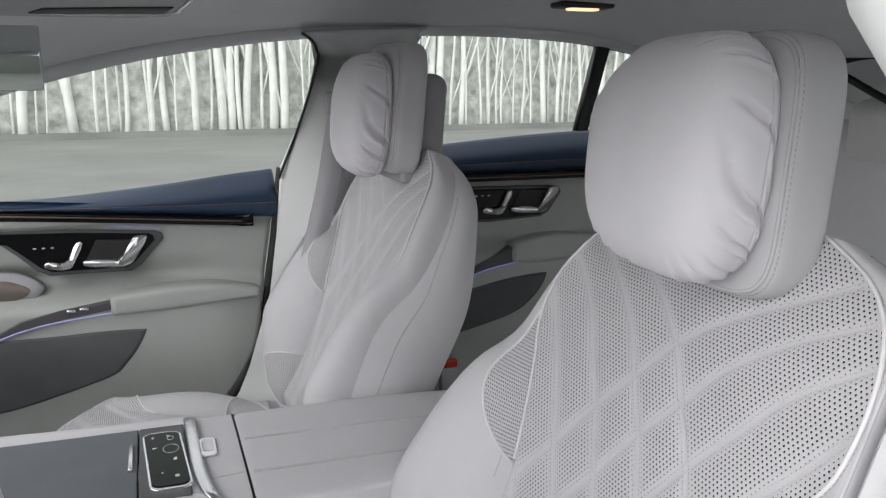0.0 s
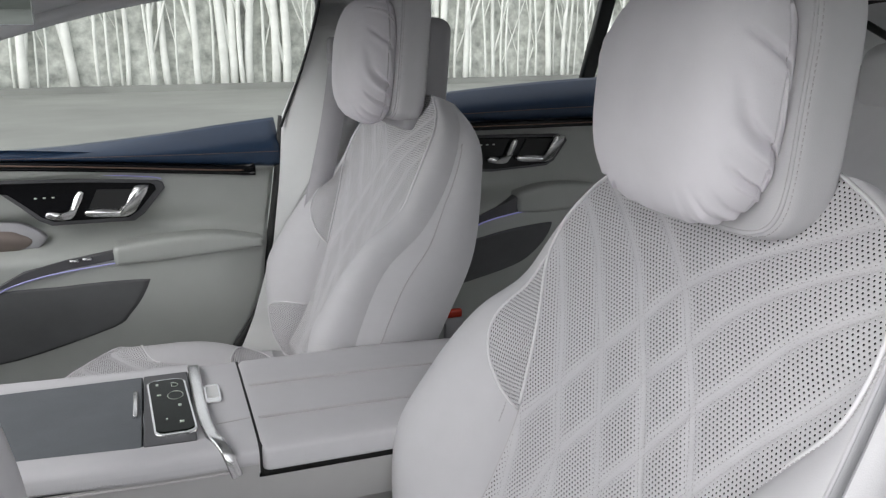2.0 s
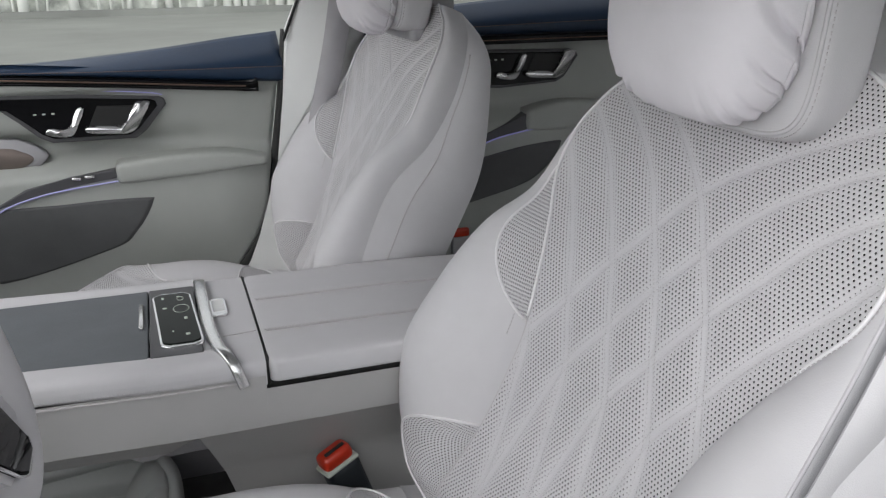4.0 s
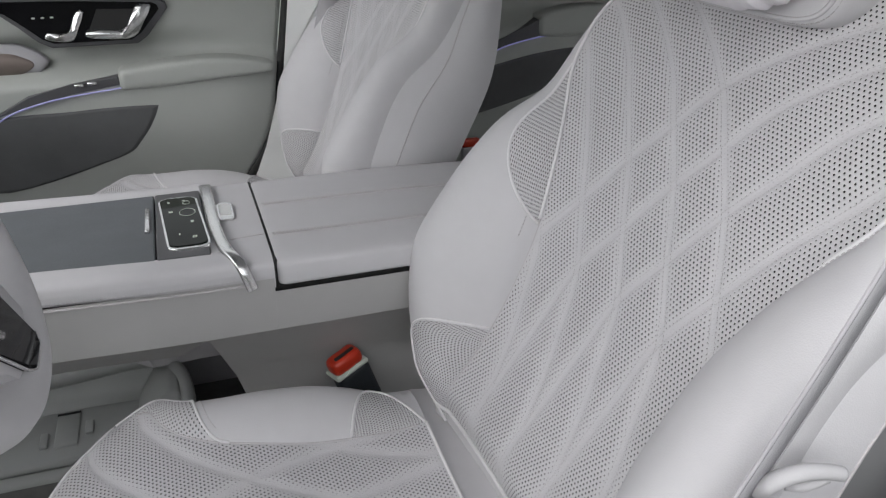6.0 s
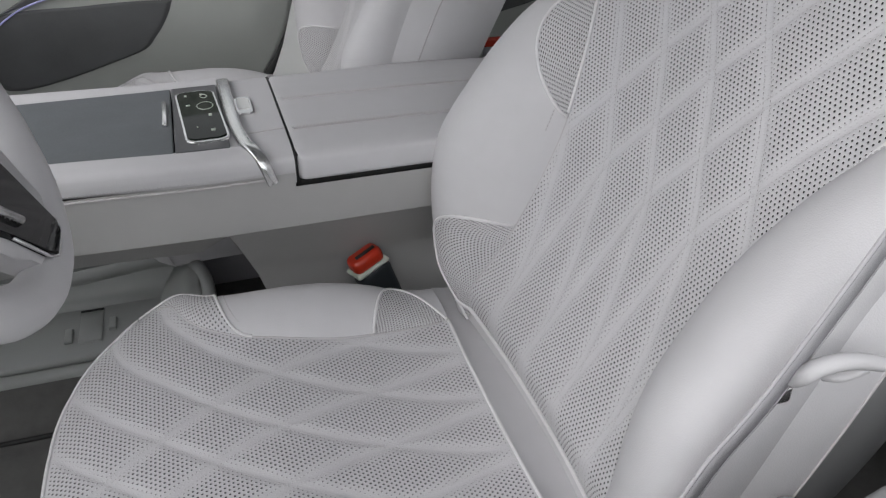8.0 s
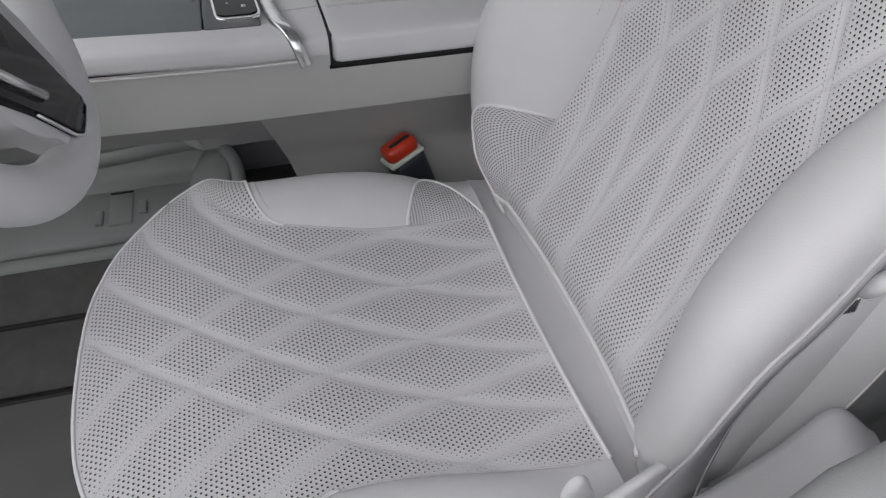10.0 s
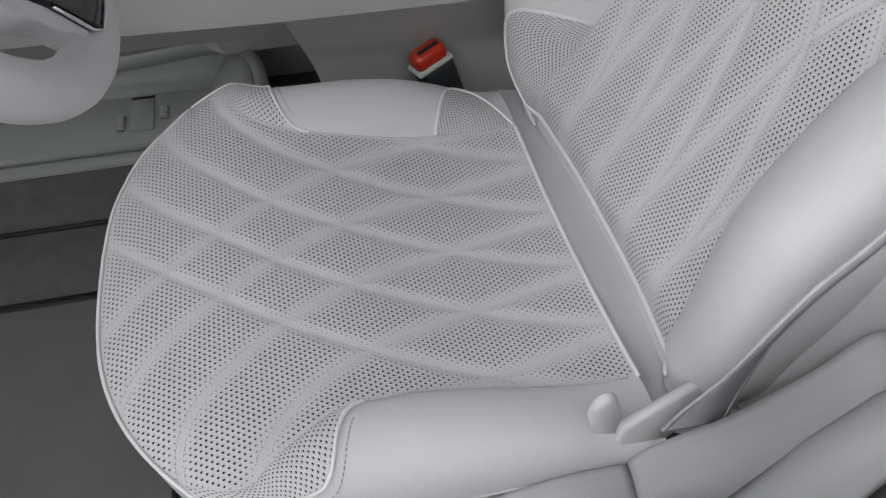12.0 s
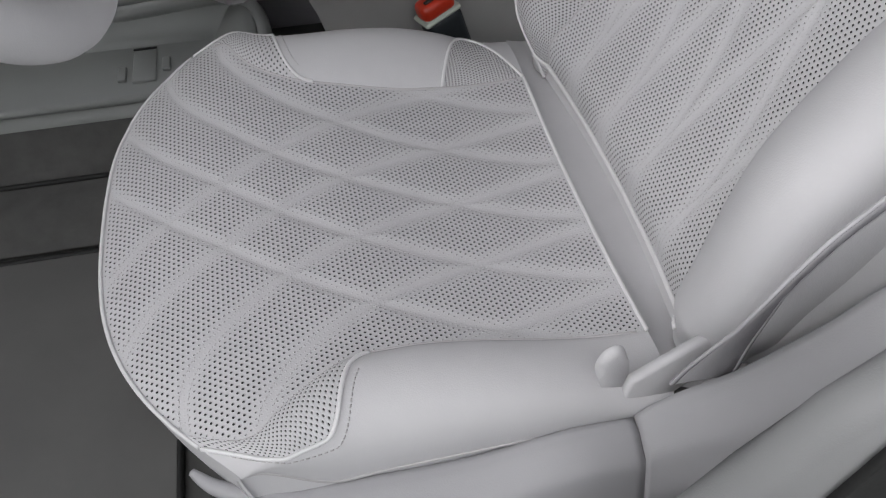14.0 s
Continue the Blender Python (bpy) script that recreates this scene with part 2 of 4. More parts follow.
CUSH_Z = curve_fn((-0.22, -0.19, -0.16, -0.12, -0.04, 0.027, 0.12, 0.19, 0.26), (0.586, 0.601, 0.611, 0.615, 0.611, 0.602, 0.584, 0.576, 0.576))
CUSH_WS = curve_fn((-0.20, -0.172, -0.15, -0.13, -0.10, -0.07, -0.045, -0.02, 0.03, 0.09, 0.15, 0.26), (0.205, 0.226, 0.236, 0.233, 0.214, 0.193, 0.179, 0.168, 0.159, 0.156, 0.160, 0.168))
CUSH_HUMP = curve_fn((-0.20, -0.10, -0.06, 0.0, 0.046, 0.106, 0.15, 0.20, 0.26), (0.001, 0.008, 0.015, 0.024, 0.030, 0.033, 0.026, 0.010, 0.004))
CUSH_WO = curve_fn((-0.20, -0.10, -0.03, 0.05, 0.26), (0.250, 0.249, 0.247, 0.246, 0.243))
CUSH_PHI = curve_fn((-0.25, -0.19, -0.13, -0.085, -0.038, 0.025, 0.122, 0.25, 0.30), (8.6, 6.7, 5, 4, 3, 2, 1, 0.12, 0.0))
REAR, NOSE, CUSH_AXIS = 0.233, -0.185, 0.010


def cushion_ws(x, s):
    """Half width of the quilted cushion panel, a little wider on the door side."""
    return CUSH_WS(x) + np.where(np.asarray(s) < 0, 0.018, -0.004) * step(-0.15, -0.05, x)


def cushion(u, s, lift=0.0):
    x = REAR + u * (NOSE - REAR)
    nose = step(0.70, 0.98, u)
    fall = (CUSH_Z(x) - 0.562) * (1 - 0.85 * nose)
    across, out = section(s, cushion_ws(x, s), CUSH_WO(x), CUSH_HUMP(x) * np.where(s < 0, 0.62, 1.0), fall, 0.010)
    bend = 0.112 * (np.abs(across) / 0.262) ** 2.8 * u**2
    edge_fall = 0.002 * step(0.13, 0.25, np.abs(across)) * step(0.55, 0.9, u)
    inner = np.abs(s) <= 0.62
    d = quilt(across + CUSH_AXIS, CUSH_PHI(x), 0.077)
    puff = np.where(inner, (-0.0017 * np.exp(-((d / 0.0060) ** 2)) - 0.0011 * np.exp(-((d / 0.019) ** 2))) * (1 - 0.8 * step(0.54, 0.60, np.abs(s))) * step(0.0, 0.06, u) * (1 - 0.6 * step(0.95, 1.0, u)), 0)
    z = CUSH_Z(x) + out + puff + lift - edge_fall
    return x + bend, SEAT_Y + across, z


def punched(d):
    """Hole size by the distance to the nearest channel: none in the channel, small beside it, full in the middle of a diamond."""
    return step(0.0027, 0.0036, d) * (0.42 + 0.58 * step(0.0036, 0.0125, d))


def cushion_holes(u, s):
    x = REAR + u * (NOSE - REAR)
    across, _ = section(s, cushion_ws(x, s), 0.268, 0.0, 0.0, 0.0)
    return punched(quilt(across + CUSH_AXIS, CUSH_PHI(x), 0.077)) * step(0.6, 0.585, np.abs(s)) * step(0.0, 0.012, u) * step(1.0, 0.985, u)


def cushion_uv(u, s):
    x, y, z = cushion(u, s)
    return y, x


BASE = np.array((0.259, SEAT_Y, 0.628))
UP = np.array((0.440, 0.0, 0.898))
OUT = np.array((-0.898, 0.0, 0.440))
BACK_WS = curve_fn((-0.06, 0.0, 0.08, 0.15, 0.22, 0.28, 0.335, 0.38, 0.415, 0.465, 0.50, 0.525, 0.56), (0.178, 0.170, 0.158, 0.154, 0.157, 0.174, 0.198, 0.222, 0.226, 0.216, 0.196, 0.168, 0.09))
BACK_WO = curve_fn((-0.06, -0.03, 0.0, 0.03, 0.08, 0.30, 0.40, 0.45, 0.49, 0.525, 0.56), (0.205, 0.222, 0.241, 0.256, 0.267, 0.264, 0.248, 0.238, 0.220, 0.185, 0.105))
BACK_HUMP = curve_fn((-0.06, -0.01, 0.024, 0.057, 0.09, 0.13, 0.20, 0.256, 0.31, 0.35, 0.41, 0.56), (0.010, 0.028, 0.045, 0.060, 0.072, 0.080, 0.070, 0.057, 0.040, 0.016, 0.001, 0.001))
BACK_DROP = curve_fn((-0.06, 0.0, 0.05, 0.12, 0.20, 0.28, 0.34, 0.40, 0.56), (0.050, 0.012, -0.020, -0.036, -0.038, -0.022, 0.012, 0.030, 0.030))
BACK_REAR = curve_fn((-0.06, 0.10, 0.22, 0.33, 0.447, 0.514, 0.54, 0.56), (-0.110, -0.118, -0.128, -0.136, -0.112, -0.092, -0.072, -0.040))
BACK_PHI = curve_fn((-0.06, 0.0, 0.07, 0.14, 0.208, 0.268, 0.327, 0.374, 0.42, 0.463, 0.495, 0.56), (-0.1, -0.05, 0.2, 0.55, 1, 2, 3, 4, 5, 6.5, 8, 11))
BACK_DISH = curve_fn((-0.06, -0.02, 0.06, 0.16, 0.26, 0.36, 0.45, 0.56), (-0.010, -0.017, -0.025, -0.024, -0.018, -0.014, -0.012, -0.024))


def backrest(h, s, lift=0.0):
    across, out = section(s, BACK_WS(h), BACK_WO(h), BACK_HUMP(h), BACK_DROP(h), 0.012 - 0.008 * step(0.40, 0.52, h))
    d = quilt(across, BACK_PHI(h), 0.076)
    inner = np.abs(s) <= 0.62
    puff = np.where(inner, (-0.0017 * np.exp(-((d / 0.0060) ** 2)) - 0.0011 * np.exp(-((d / 0.019) ** 2))) * (1 - 0.8 * step(0.54, 0.60, np.abs(s))) * step(-0.035, 0.02, h), 0)
    tuck = -0.030 * step(0.0, -0.055, h)
    o = out + puff + BACK_DISH(h) + tuck + lift
    return BASE[0] + h * UP[0] + o * OUT[0], BASE[1] + across, BASE[2] + h * UP[2] + o * OUT[2]


def backrest_holes(h, s):
    across, _ = section(s, BACK_WS(h), BACK_WO(h), 0.0, 0.0, 0.0)
    return punched(quilt(across, BACK_PHI(h), 0.076)) * step(0.6, 0.588, np.abs(s)) * step(-0.045, -0.03, h)


def backrest_uv(h, s):
    across, _ = section(s, BACK_WS(h), BACK_WO(h), 0.0, 0.0, 0.0)
    return across + 0 * h, h + 0 * s


def on(surface, pairs, lift=0.0):
    """Points of a surface along a list of its own coordinates."""
    a = np.array(pairs, float)
    x, y, z = surface(a[:, 0], a[:, 1], lift)
    return list(zip(x.tolist(), y.tolist(), z.tolist()))


def patch(surface, a0, a1, side, reach):
    """A half-round perforated inlay on a bolster, from station a0 to a1, up to a share of its width."""
    def f(t, q):
        a = a0 + (a1 - a0) * t
        w = reach * np.clip(np.sin(np.pi * np.clip(t, 0.0, 1.0)), 0, 1) ** 0.75 * 0.4
        return surface(a, side * (0.601 + w * q), 0.0014)
    return f


def seam_dots(points, bm=None, gap=0.0042, size=(0.0026, 0.0006)):
    """Short stitches along a line."""
    bm = bm or bmesh.new()
    P = [Vector(p) for p in points]
    carry = 0.0
    for a, b in zip(P, P[1:]):
        d = b - a
        if d.length < 1e-6:
            continue
        pos = carry
        u = d.normalized()
        while pos < d.length:
            m = a + u * pos
            tube([m - u * size[0] / 2, m + u * size[0] / 2], size[1], sides=4, bm=bm)
            pos += gap
        carry = pos - d.length
    return bm


def channel_stitches(surface, phi, width, a_of, stations, spacing, axis=0.0, last=2.5, off=0.0045):
    """Fine stitches along both borders of every quilted channel that lies on the perforated panel."""
    bm = bmesh.new()
    for sign in (1, -1):
        for n in range(0, -9, -1):
            for edge in (-off, off):
                run = []
                for x in stations:
                    y = sign * (n + last - float(phi(x)) / 2) * spacing + edge - axis
                    w = float(width(x, y))
                    if abs(y) < w * 0.985:
                        run.append((a_of(x), 0.6 * y / w))
                    elif run:
                        break
                if len(run) > 3:
                    seam_dots(on(surface, run, 0.0002), bm, 0.0040, (0.0022, 0.00022))
    return bm


def build_seat(slope, top, drop, name_label):
    global UP, OUT
    run = math.hypot(slope, 1)
    UP, OUT = np.array((slope / run, 0.0, 1 / run)), np.array((-1 / run, 0.0, slope / run))
    seat = thing("front_seat", name_label, "car seat", (0.05, SEAT_Y, FLOOR), "front seats")
    lin = np.linspace
    part_of = lambda name, mesh, mat, label="", parent=None: mesh_part(name, mesh, mat, parent or seat, label)  # noqa: E731

    # seat cushion
    part_of("cushion", sheet(cushion, lin(0, 1, 190), lin(-0.6, 0.6, 230), cushion_holes, cushion_uv), M_PERF, "quilted perforated seat cushion")
    for side in (-1, 1):
        bol = part_of("cushion_bolster", sheet(lambda u, q: cushion(u, side * q), lin(0, 1, 90), lin(0.6, 1.0, 26)), M_LEATHER, "smooth leather side bolster")
        edge = lambda u: 0.62 * step(0.545 + 0.015 * side, 0.74, u) * (1 - 0.5 * step(0.86, 1.0, u))  # noqa: E731
        line = [(u, side * (0.6 + 0.4 * float(edge(u)))) for u in lin(0.55, 1.0, 70)]
        part("piping", tube(on(cushion, line, 0.0016), 0.0017, sides=6), M_PIPING, bol)
        part("stitching", seam_dots(on(cushion, [(u, side * (0.635 + 0.4 * float(edge(u + 0.012)))) for u in lin(0.59, 0.97, 70)], 0.0004)), M_THREAD, bol)
        front_inlay = lambda u, q: cushion(u, side * (0.601 + 0.4 * edge(u) * q), 0.0012)  # noqa: E731
        part_of("perforated_inlay", sheet(front_inlay, lin(0.55, 0.999, 60), lin(0, 1, 14), lambda a, b: 0.95 * step(0.60, 0.62, a), lambda a, b: (0.040 * b * edge(a) / 0.6, -0.418 * a)), M_PERF, "", bol)
        if side > 0:
            part_of("perforated_inlay", sheet(patch(cushion, 0.005, 0.22, side, 0.62), lin(0.0, 1.0, 40), lin(0, 1, 14), lambda a, b: 1.08 + 0 * a, lambda a, b: (0.10 * b, -0.095 * a)), M_PERF, "", bol)
            rim = [(0.005 + 0.215 * t, side * (0.601 + 0.62 * 0.4 * max(0.0, math.sin(math.pi * t)) ** 0.75)) for t in lin(0, 1, 50)]
            part("piping", tube(on(cushion, rim, 0.0016), 0.0017, sides=6), M_PIPING, bol)
        part("seam", tube(on(cushion, [(u, side * 0.995) for u in lin(0.06, 0.97, 60)], 0.0006), 0.0014, sides=5), M_THREAD, bol)
        part("seam", tube(on(cushion, [(u, side * 0.6) for u in lin(0.02, 0.93, 70)], 0.0003), 0.0009, sides=5), M_THREAD, bol)
    front = [(1.0, s) for s in lin(-0.71, 0.71, 100)]
    part("piping", tube(on(cushion, front, 0.001), 0.0017, sides=6), M_PIPING, seat)
    rear = [(0.0, s) for s in lin(-0.6, 0.6, 40)]
    part("piping", tube(on(cushion, rear, 0.001), 0.0020, sides=6), M_PIPING, seat)

    part("stitching", channel_stitches(cushion, CUSH_PHI, cushion_ws, lambda x: (x - REAR) / (NOSE - REAR), lin(0.228, -0.18, 90), 0.077, CUSH_AXIS), M_THREAD, seat, "fine stitched channel borders")

    # lower skirt of the cushion, all round
    def skirt(t, v):
        s = np.clip(t, -1, 1)
        u = np.where(np.abs(t) > 1, 1 - (np.abs(t) - 1), 1.0)
        x, y, z = cushion(u, s)
        k = np.clip(v, 0, 1)
        x = x + 0.035 * k**1.4 * np.clip(1.0 - 2.4 * (1 - u), 0, 1)
        z = z * (1 - k) + (0.470 + 0 * z) * k
        y = SEAT_Y + (y - SEAT_Y) * (1 + 0.012 * np.sin(np.pi * k) - 0.05 * k)
        return x, y, z
    part_of("cushion_skirt", sheet(skirt, np.r_[lin(-1.95, -1, 50), lin(-0.98, 0.98, 70), lin(1, 1.95, 50)], lin(0, 1, 10)), M_LEATHER, "smooth leather cushion front and sides")
    # leather strip between cushion and backrest
    part_of("bridge_panel", sheet(lambda a, y: (REAR + 0.085 * a, SEAT_Y + y * (1 + 0.08 * a), 0.577 - 0.010 * np.sin(np.pi * a) + 0.008 * step(0.165, 0.235, np.abs(y)) + 0 * a), lin(0, 1, 12), lin(-0.235, 0.235, 40)), M_LEATHER)
    base = round_box((0.28, 0.34, 0.19), (0.09, SEAT_Y, 0.39), 0.03)
    part("seat_base", base, M_TRIM, seat, "grey plastic seat base")

    # backrest
    part_of("backrest", sheet(backrest, lin(-0.05, 0.553, 250), lin(-0.6, 0.6, 230), backrest_holes, backrest_uv), M_PERF, "quilted perforated backrest")
    for side in (-1, 1):
        bol = part_of("backrest_bolster", sheet(lambda h, q: backrest(h, side * q), lin(-0.05, 0.553, 120), lin(0.6, 1.0, 26)), M_LEATHER, "smooth leather side bolster")
        part("piping", tube(on(backrest, [(h, side * 0.6) for h in lin(0.225, 0.553, 70)], 0.0016), 0.0020, sides=6), M_PIPING, bol)
        part("stitching", seam_dots(on(backrest, [(h, side * 0.632) for h in lin(0.20, 0.52, 70)], 0.0004)), M_THREAD, bol)
        part("seam", tube(on(backrest, [(h, side * 0.6) for h in lin(-0.05, 0.225, 50)], 0.0), 0.0008, sides=5), M_THREAD, bol)
        for a0, a1, reach in ((0.220, 0.390, 0.36), (-0.05, 0.086, 0.56)) if side > 0 else ():
            sub = part_of("perforated_inlay", sheet(patch(backrest, a0, a1, side, reach), lin(0, 1, 50), lin(0, 1, 16), lambda a, b: 1.08 + 0 * a, lambda a, b: (0.10 * b, 0.16 * a)), M_PERF, "", bol)
            rim = [(a0 + (a1 - a0) * t, side * (0.601 + reach * 0.4 * max(0.0, math.sin(math.pi * t)) ** 0.75)) for t in lin(0, 1, 60)]
            part("piping", tube(on(backrest, rim, 0.0016), 0.0018, sides=6), M_PIPING, bol)

    part("stitching", channel_stitches(backrest, BACK_PHI, lambda h, y: BACK_WS(h), lambda h: h, lin(-0.03, 0.545, 120), 0.076), M_THREAD, seat, "fine stitched channel borders")

    # bottom cord, sides and rear shell of the backrest
    part("piping", tube(on(backrest, [(-0.035, s) for s in lin(-0.72, 0.72, 50)], 0.0014), 0.0022, sides=6), M_PIPING, seat)

    def flank(t, k):
        h = 0.553 - np.abs(t) * 0.603
        side = np.where(t < 0, -1.0, 1.0)
        x, y, z = backrest(h, side * 1.0)
        wide = 1 + 0.05 * np.sin(np.pi * np.clip(k, 0, 1)) - 0.10 * k**2
        back = (BACK_DISH(h) - BACK_DROP(h) - BACK_REAR(h)) * k
        return x - OUT[0] * back, SEAT_Y + (y - SEAT_Y) * wide, z - OUT[2] * back
    for side in (-1, 1):
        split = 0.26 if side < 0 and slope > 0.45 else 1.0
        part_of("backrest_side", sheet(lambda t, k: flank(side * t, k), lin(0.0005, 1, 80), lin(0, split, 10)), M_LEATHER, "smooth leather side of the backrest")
        # driver's outer flank only: plastic tone includes part of its shade
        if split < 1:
            part_of("side_shell", sheet(lambda t, k: flank(side * t, k), lin(0.0005, 1, 80), lin(split, 1, 8)), M_SHELL_SHADED, "grey plastic side shell of the backrest, darkened for shade")
        part("seam", tube([tuple(float(c) for c in flank(np.float64(side * t), np.float64(0.10 + 0.16 * float(step(0.24, 0.45, t))))) for t in lin(0.10, 0.97, 60)], 0.0011, sides=5), M_THREAD, seat)

    def rear_shell(t, v):
        x, y, z = flank(t, 1.0 + 0 * t)
        return x - OUT[0] * 0.02 * (1 - v * v), SEAT_Y + (y - SEAT_Y) * v, z - OUT[2] * 0.02 * (1 - v * v)
    part_of("back_shell", sheet(rear_shell, lin(0.0005, 1, 60), lin(-1, 1, 30)), M_TRIM, "grey rear shell of the backrest")

    # headrest: padded block with a soft pillow buttoned to its front
    tilt = Matrix.Rotation(radians(5), 3, "Y")
    centre = Vector((top[0], SEAT_Y, top[1]))

    def block(t, w):
        """Padded block: rounded outline in height and width, thickness along the travel direction."""
        e = lambda v, p: np.sign(v) * np.abs(v) ** p  # noqa: E731
        cu, su = e(np.cos(w), 0.36), e(np.sin(w), 0.36)
        ct, st = e(np.cos(t), 0.26), e(np.sin(t), 0.40)
        return 0.031 * st - 0.015, 0.110 * ct * cu, 0.114 * ct * su
    def put(f, c, m):
        def g(t, w):
            x, y, z = f(t, w)
            return (c.x + m[0][0] * x + m[0][1] * y + m[0][2] * z, c.y + m[1][0] * x + m[1][1] * y + m[1][2] * z, c.z + m[2][0] * x + m[2][1] * y + m[2][2] * z)
        return g
    head = part_of("headrest", sheet(put(block, centre, tilt), lin(-math.pi / 2, math.pi / 2, 70), lin(-math.pi, math.pi, 120)), M_LEATHER, "padded leather headrest block")
    def ring_at(t):
        return [tuple(float(c) for c in put(block, centre, tilt)(np.float64(t), np.float64(w))) for w in lin(-math.pi, math.pi, 120, endpoint=False)]
    part("piping", tube(ring_at(-0.62), 0.0020, closed=True, sides=6), M_LEATHER, head)
    part("seam", tube(ring_at(-0.66), 0.0010, closed=True, sides=5), M_THREAD, head)
    low = ring_at(-0.40)
    part("stitching", seam_dots([(x - 0.0004, y, z) for x, y, z in low + low[:1]], gap=0.005, size=(0.003, 0.0005)), M_THREAD, head)
    shell = round_box((0.064, 0.095, 0.165), centre + tilt @ Vector((0.044, 0, -0.016)), 0.026, 5, tilt)
    part("headrest_shell", shell, M_TRIM, seat, "grey rear shell of the headrest")
    folds = random.Random(5)
    CREASES = [(w0 + folds.uniform(-0.10, 0.10), folds.uniform(-0.75, -0.1), folds.uniform(0.032, 0.058), folds.uniform(0.55, 1.1) * (0.25 + 0.75 * math.cos(w0) ** 2)) for w0 in lin(-2.95, 2.95, 19)]

    def pillow(t, w):
        e = lambda v, p: np.sign(v) * np.abs(v) ** p  # noqa: E731
        power = 0.62 + 0.30 * step(-0.1, 0.6, np.cos(w)) * step(-0.1, 0.6, np.sin(w))
        cu, su = e(np.cos(w), power), e(np.sin(w), power)
        ct, st = e(np.cos(t), 0.58), e(np.sin(t), 0.80)
        # seam line runs round the pillow at t = 0.16; soft creases fan out in front of it and cross the gusset
        ramp = step(-0.75, 0.08, t) * step(0.75, 0.22, t)
        drape = 0.0025 * np.sin(3 * w + 1.0) * np.exp(-(((t + 0.25) / 0.5) ** 2))
        for w0, reach, wide, deep in CREASES:
            d = (w - w0 - 0.35 * (t - 0.16) + math.pi) % (2 * math.pi) - math.pi
            grow = step(reach - 0.45, 0.10, t) * step(0.80, 0.20, t)
            w1 = wide * (1.25 - 0.5 * grow)
            drape = drape + deep * grow * (0.0050 * np.exp(-(((d - 1.5 * w1) / (1.2 * w1)) ** 2)) - 0.0095 * np.exp(-((d / w1) ** 2)))
        groove = 1.0 - 0.030 * np.exp(-(((t - 0.16) / 0.026) ** 2))
        x = np.where(t < 0, 0.054, 0.034) * st - drape * 0.7
        y = np.where(np.cos(w) < 0, 0.103, 0.116) * ct * cu * groove + drape * cu
        z = np.where(np.sin(w) < 0, 0.106, 0.107) * ct * su * groove * (1 + 0.03 * cu * cu) + drape * su
        return x, y, z
    soft = centre + tilt @ Vector((-0.064, 0.0, drop))
    pil = part_of("pillow", sheet(put(pillow, soft, tilt), lin(-math.pi / 2, math.pi / 2, 120), lin(-math.pi, math.pi, 420)), M_SUEDE, "soft puckered head pillow", head)
    seam = []
    for w in lin(-math.pi, math.pi, 160, endpoint=False):
        x, y, z = put(pillow, soft, tilt)(np.float64(0.16), np.float64(w))
        seam.append((float(x), float(y), float(z)))
    part("seam", tube(seam, 0.0009, closed=True, sides=5), M_THREAD, head)
    for s in (-0.05, 0.05):
        part("headrest_post", tube([(top[0] - 0.010, SEAT_Y + s, top[1] - 0.15), (top[0] + 0.004, SEAT_Y + s, top[1] - 0.08)], 0.007, sides=10), M_CHROME, seat, "chrome post")
    collar = round_box((0.05, 0.17, 0.03), (top[0] - 0.002, SEAT_Y, top[1] - 0.112), 0.010)
    part("headrest_collar", collar, M_TRIM, seat)
    return seat


driver_seat = build_seat(0.49, (0.514, 1.168), 0.003, "pale grey quilted leather driver seat beside the open door")
passenger_seat = build_seat(0.41, (0.470, 1.200), -0.016, "pale grey quilted leather passenger seat beside the far door")
passenger_seat.location = (0.05 - 0.033, SEAT_Y + 0.82, FLOOR)

# ---- cabin shell ----
MID = 1.0175  # centre line of the car
lin = np.linspace


def structure(name, mesh_or_bm, material, label="", smooth=True):
    if isinstance(mesh_or_bm, bmesh.types.BMesh):
        ob = part(name, mesh_or_bm, material, None, "", smooth)
    else:
        ob = mesh_part(name, mesh_or_bm, material, None, "", smooth)
    return tagged(ob, label, kind="structure")


def solid(ob, thick, offset=-1.0):
    mod = ob.modifiers.new("thickness", "SOLIDIFY")
    mod.thickness, mod.offset = thick, offset
    return ob


RAIL = curve_fn((-0.9, -0.5, -0.244, -0.05, 0.156, 0.30, 0.54, 0.75, 0.967, 1.07, 1.5, 1.9), (0.98, 1.145, 1.236, 1.290, 1.328, 1.345, 1.356, 1.357, 1.342, 1.325, 1.24, 1.12))


def headliner(x, k):
    z = RAIL(x) + (0.035 + 0.055 * step(0.5, -0.1, x)) * np.sqrt(np.clip(1 - np.abs(k) ** 2.4, 0, 1))
    return x, MID + 0.655 * k, z


structure("ceiling", sheet(headliner, lin(-0.30, 1.9, 70), lin(-1, 1, 50)), M_LINER, "grey cloth headliner of the car")
floor_bm = round_box((2.6, 1.50, 0.05), (0.65, MID, FLOOR - 0.03), 0.01)
structure("floor", floor_bm, M_CARPET, "grey carpeted car floor")

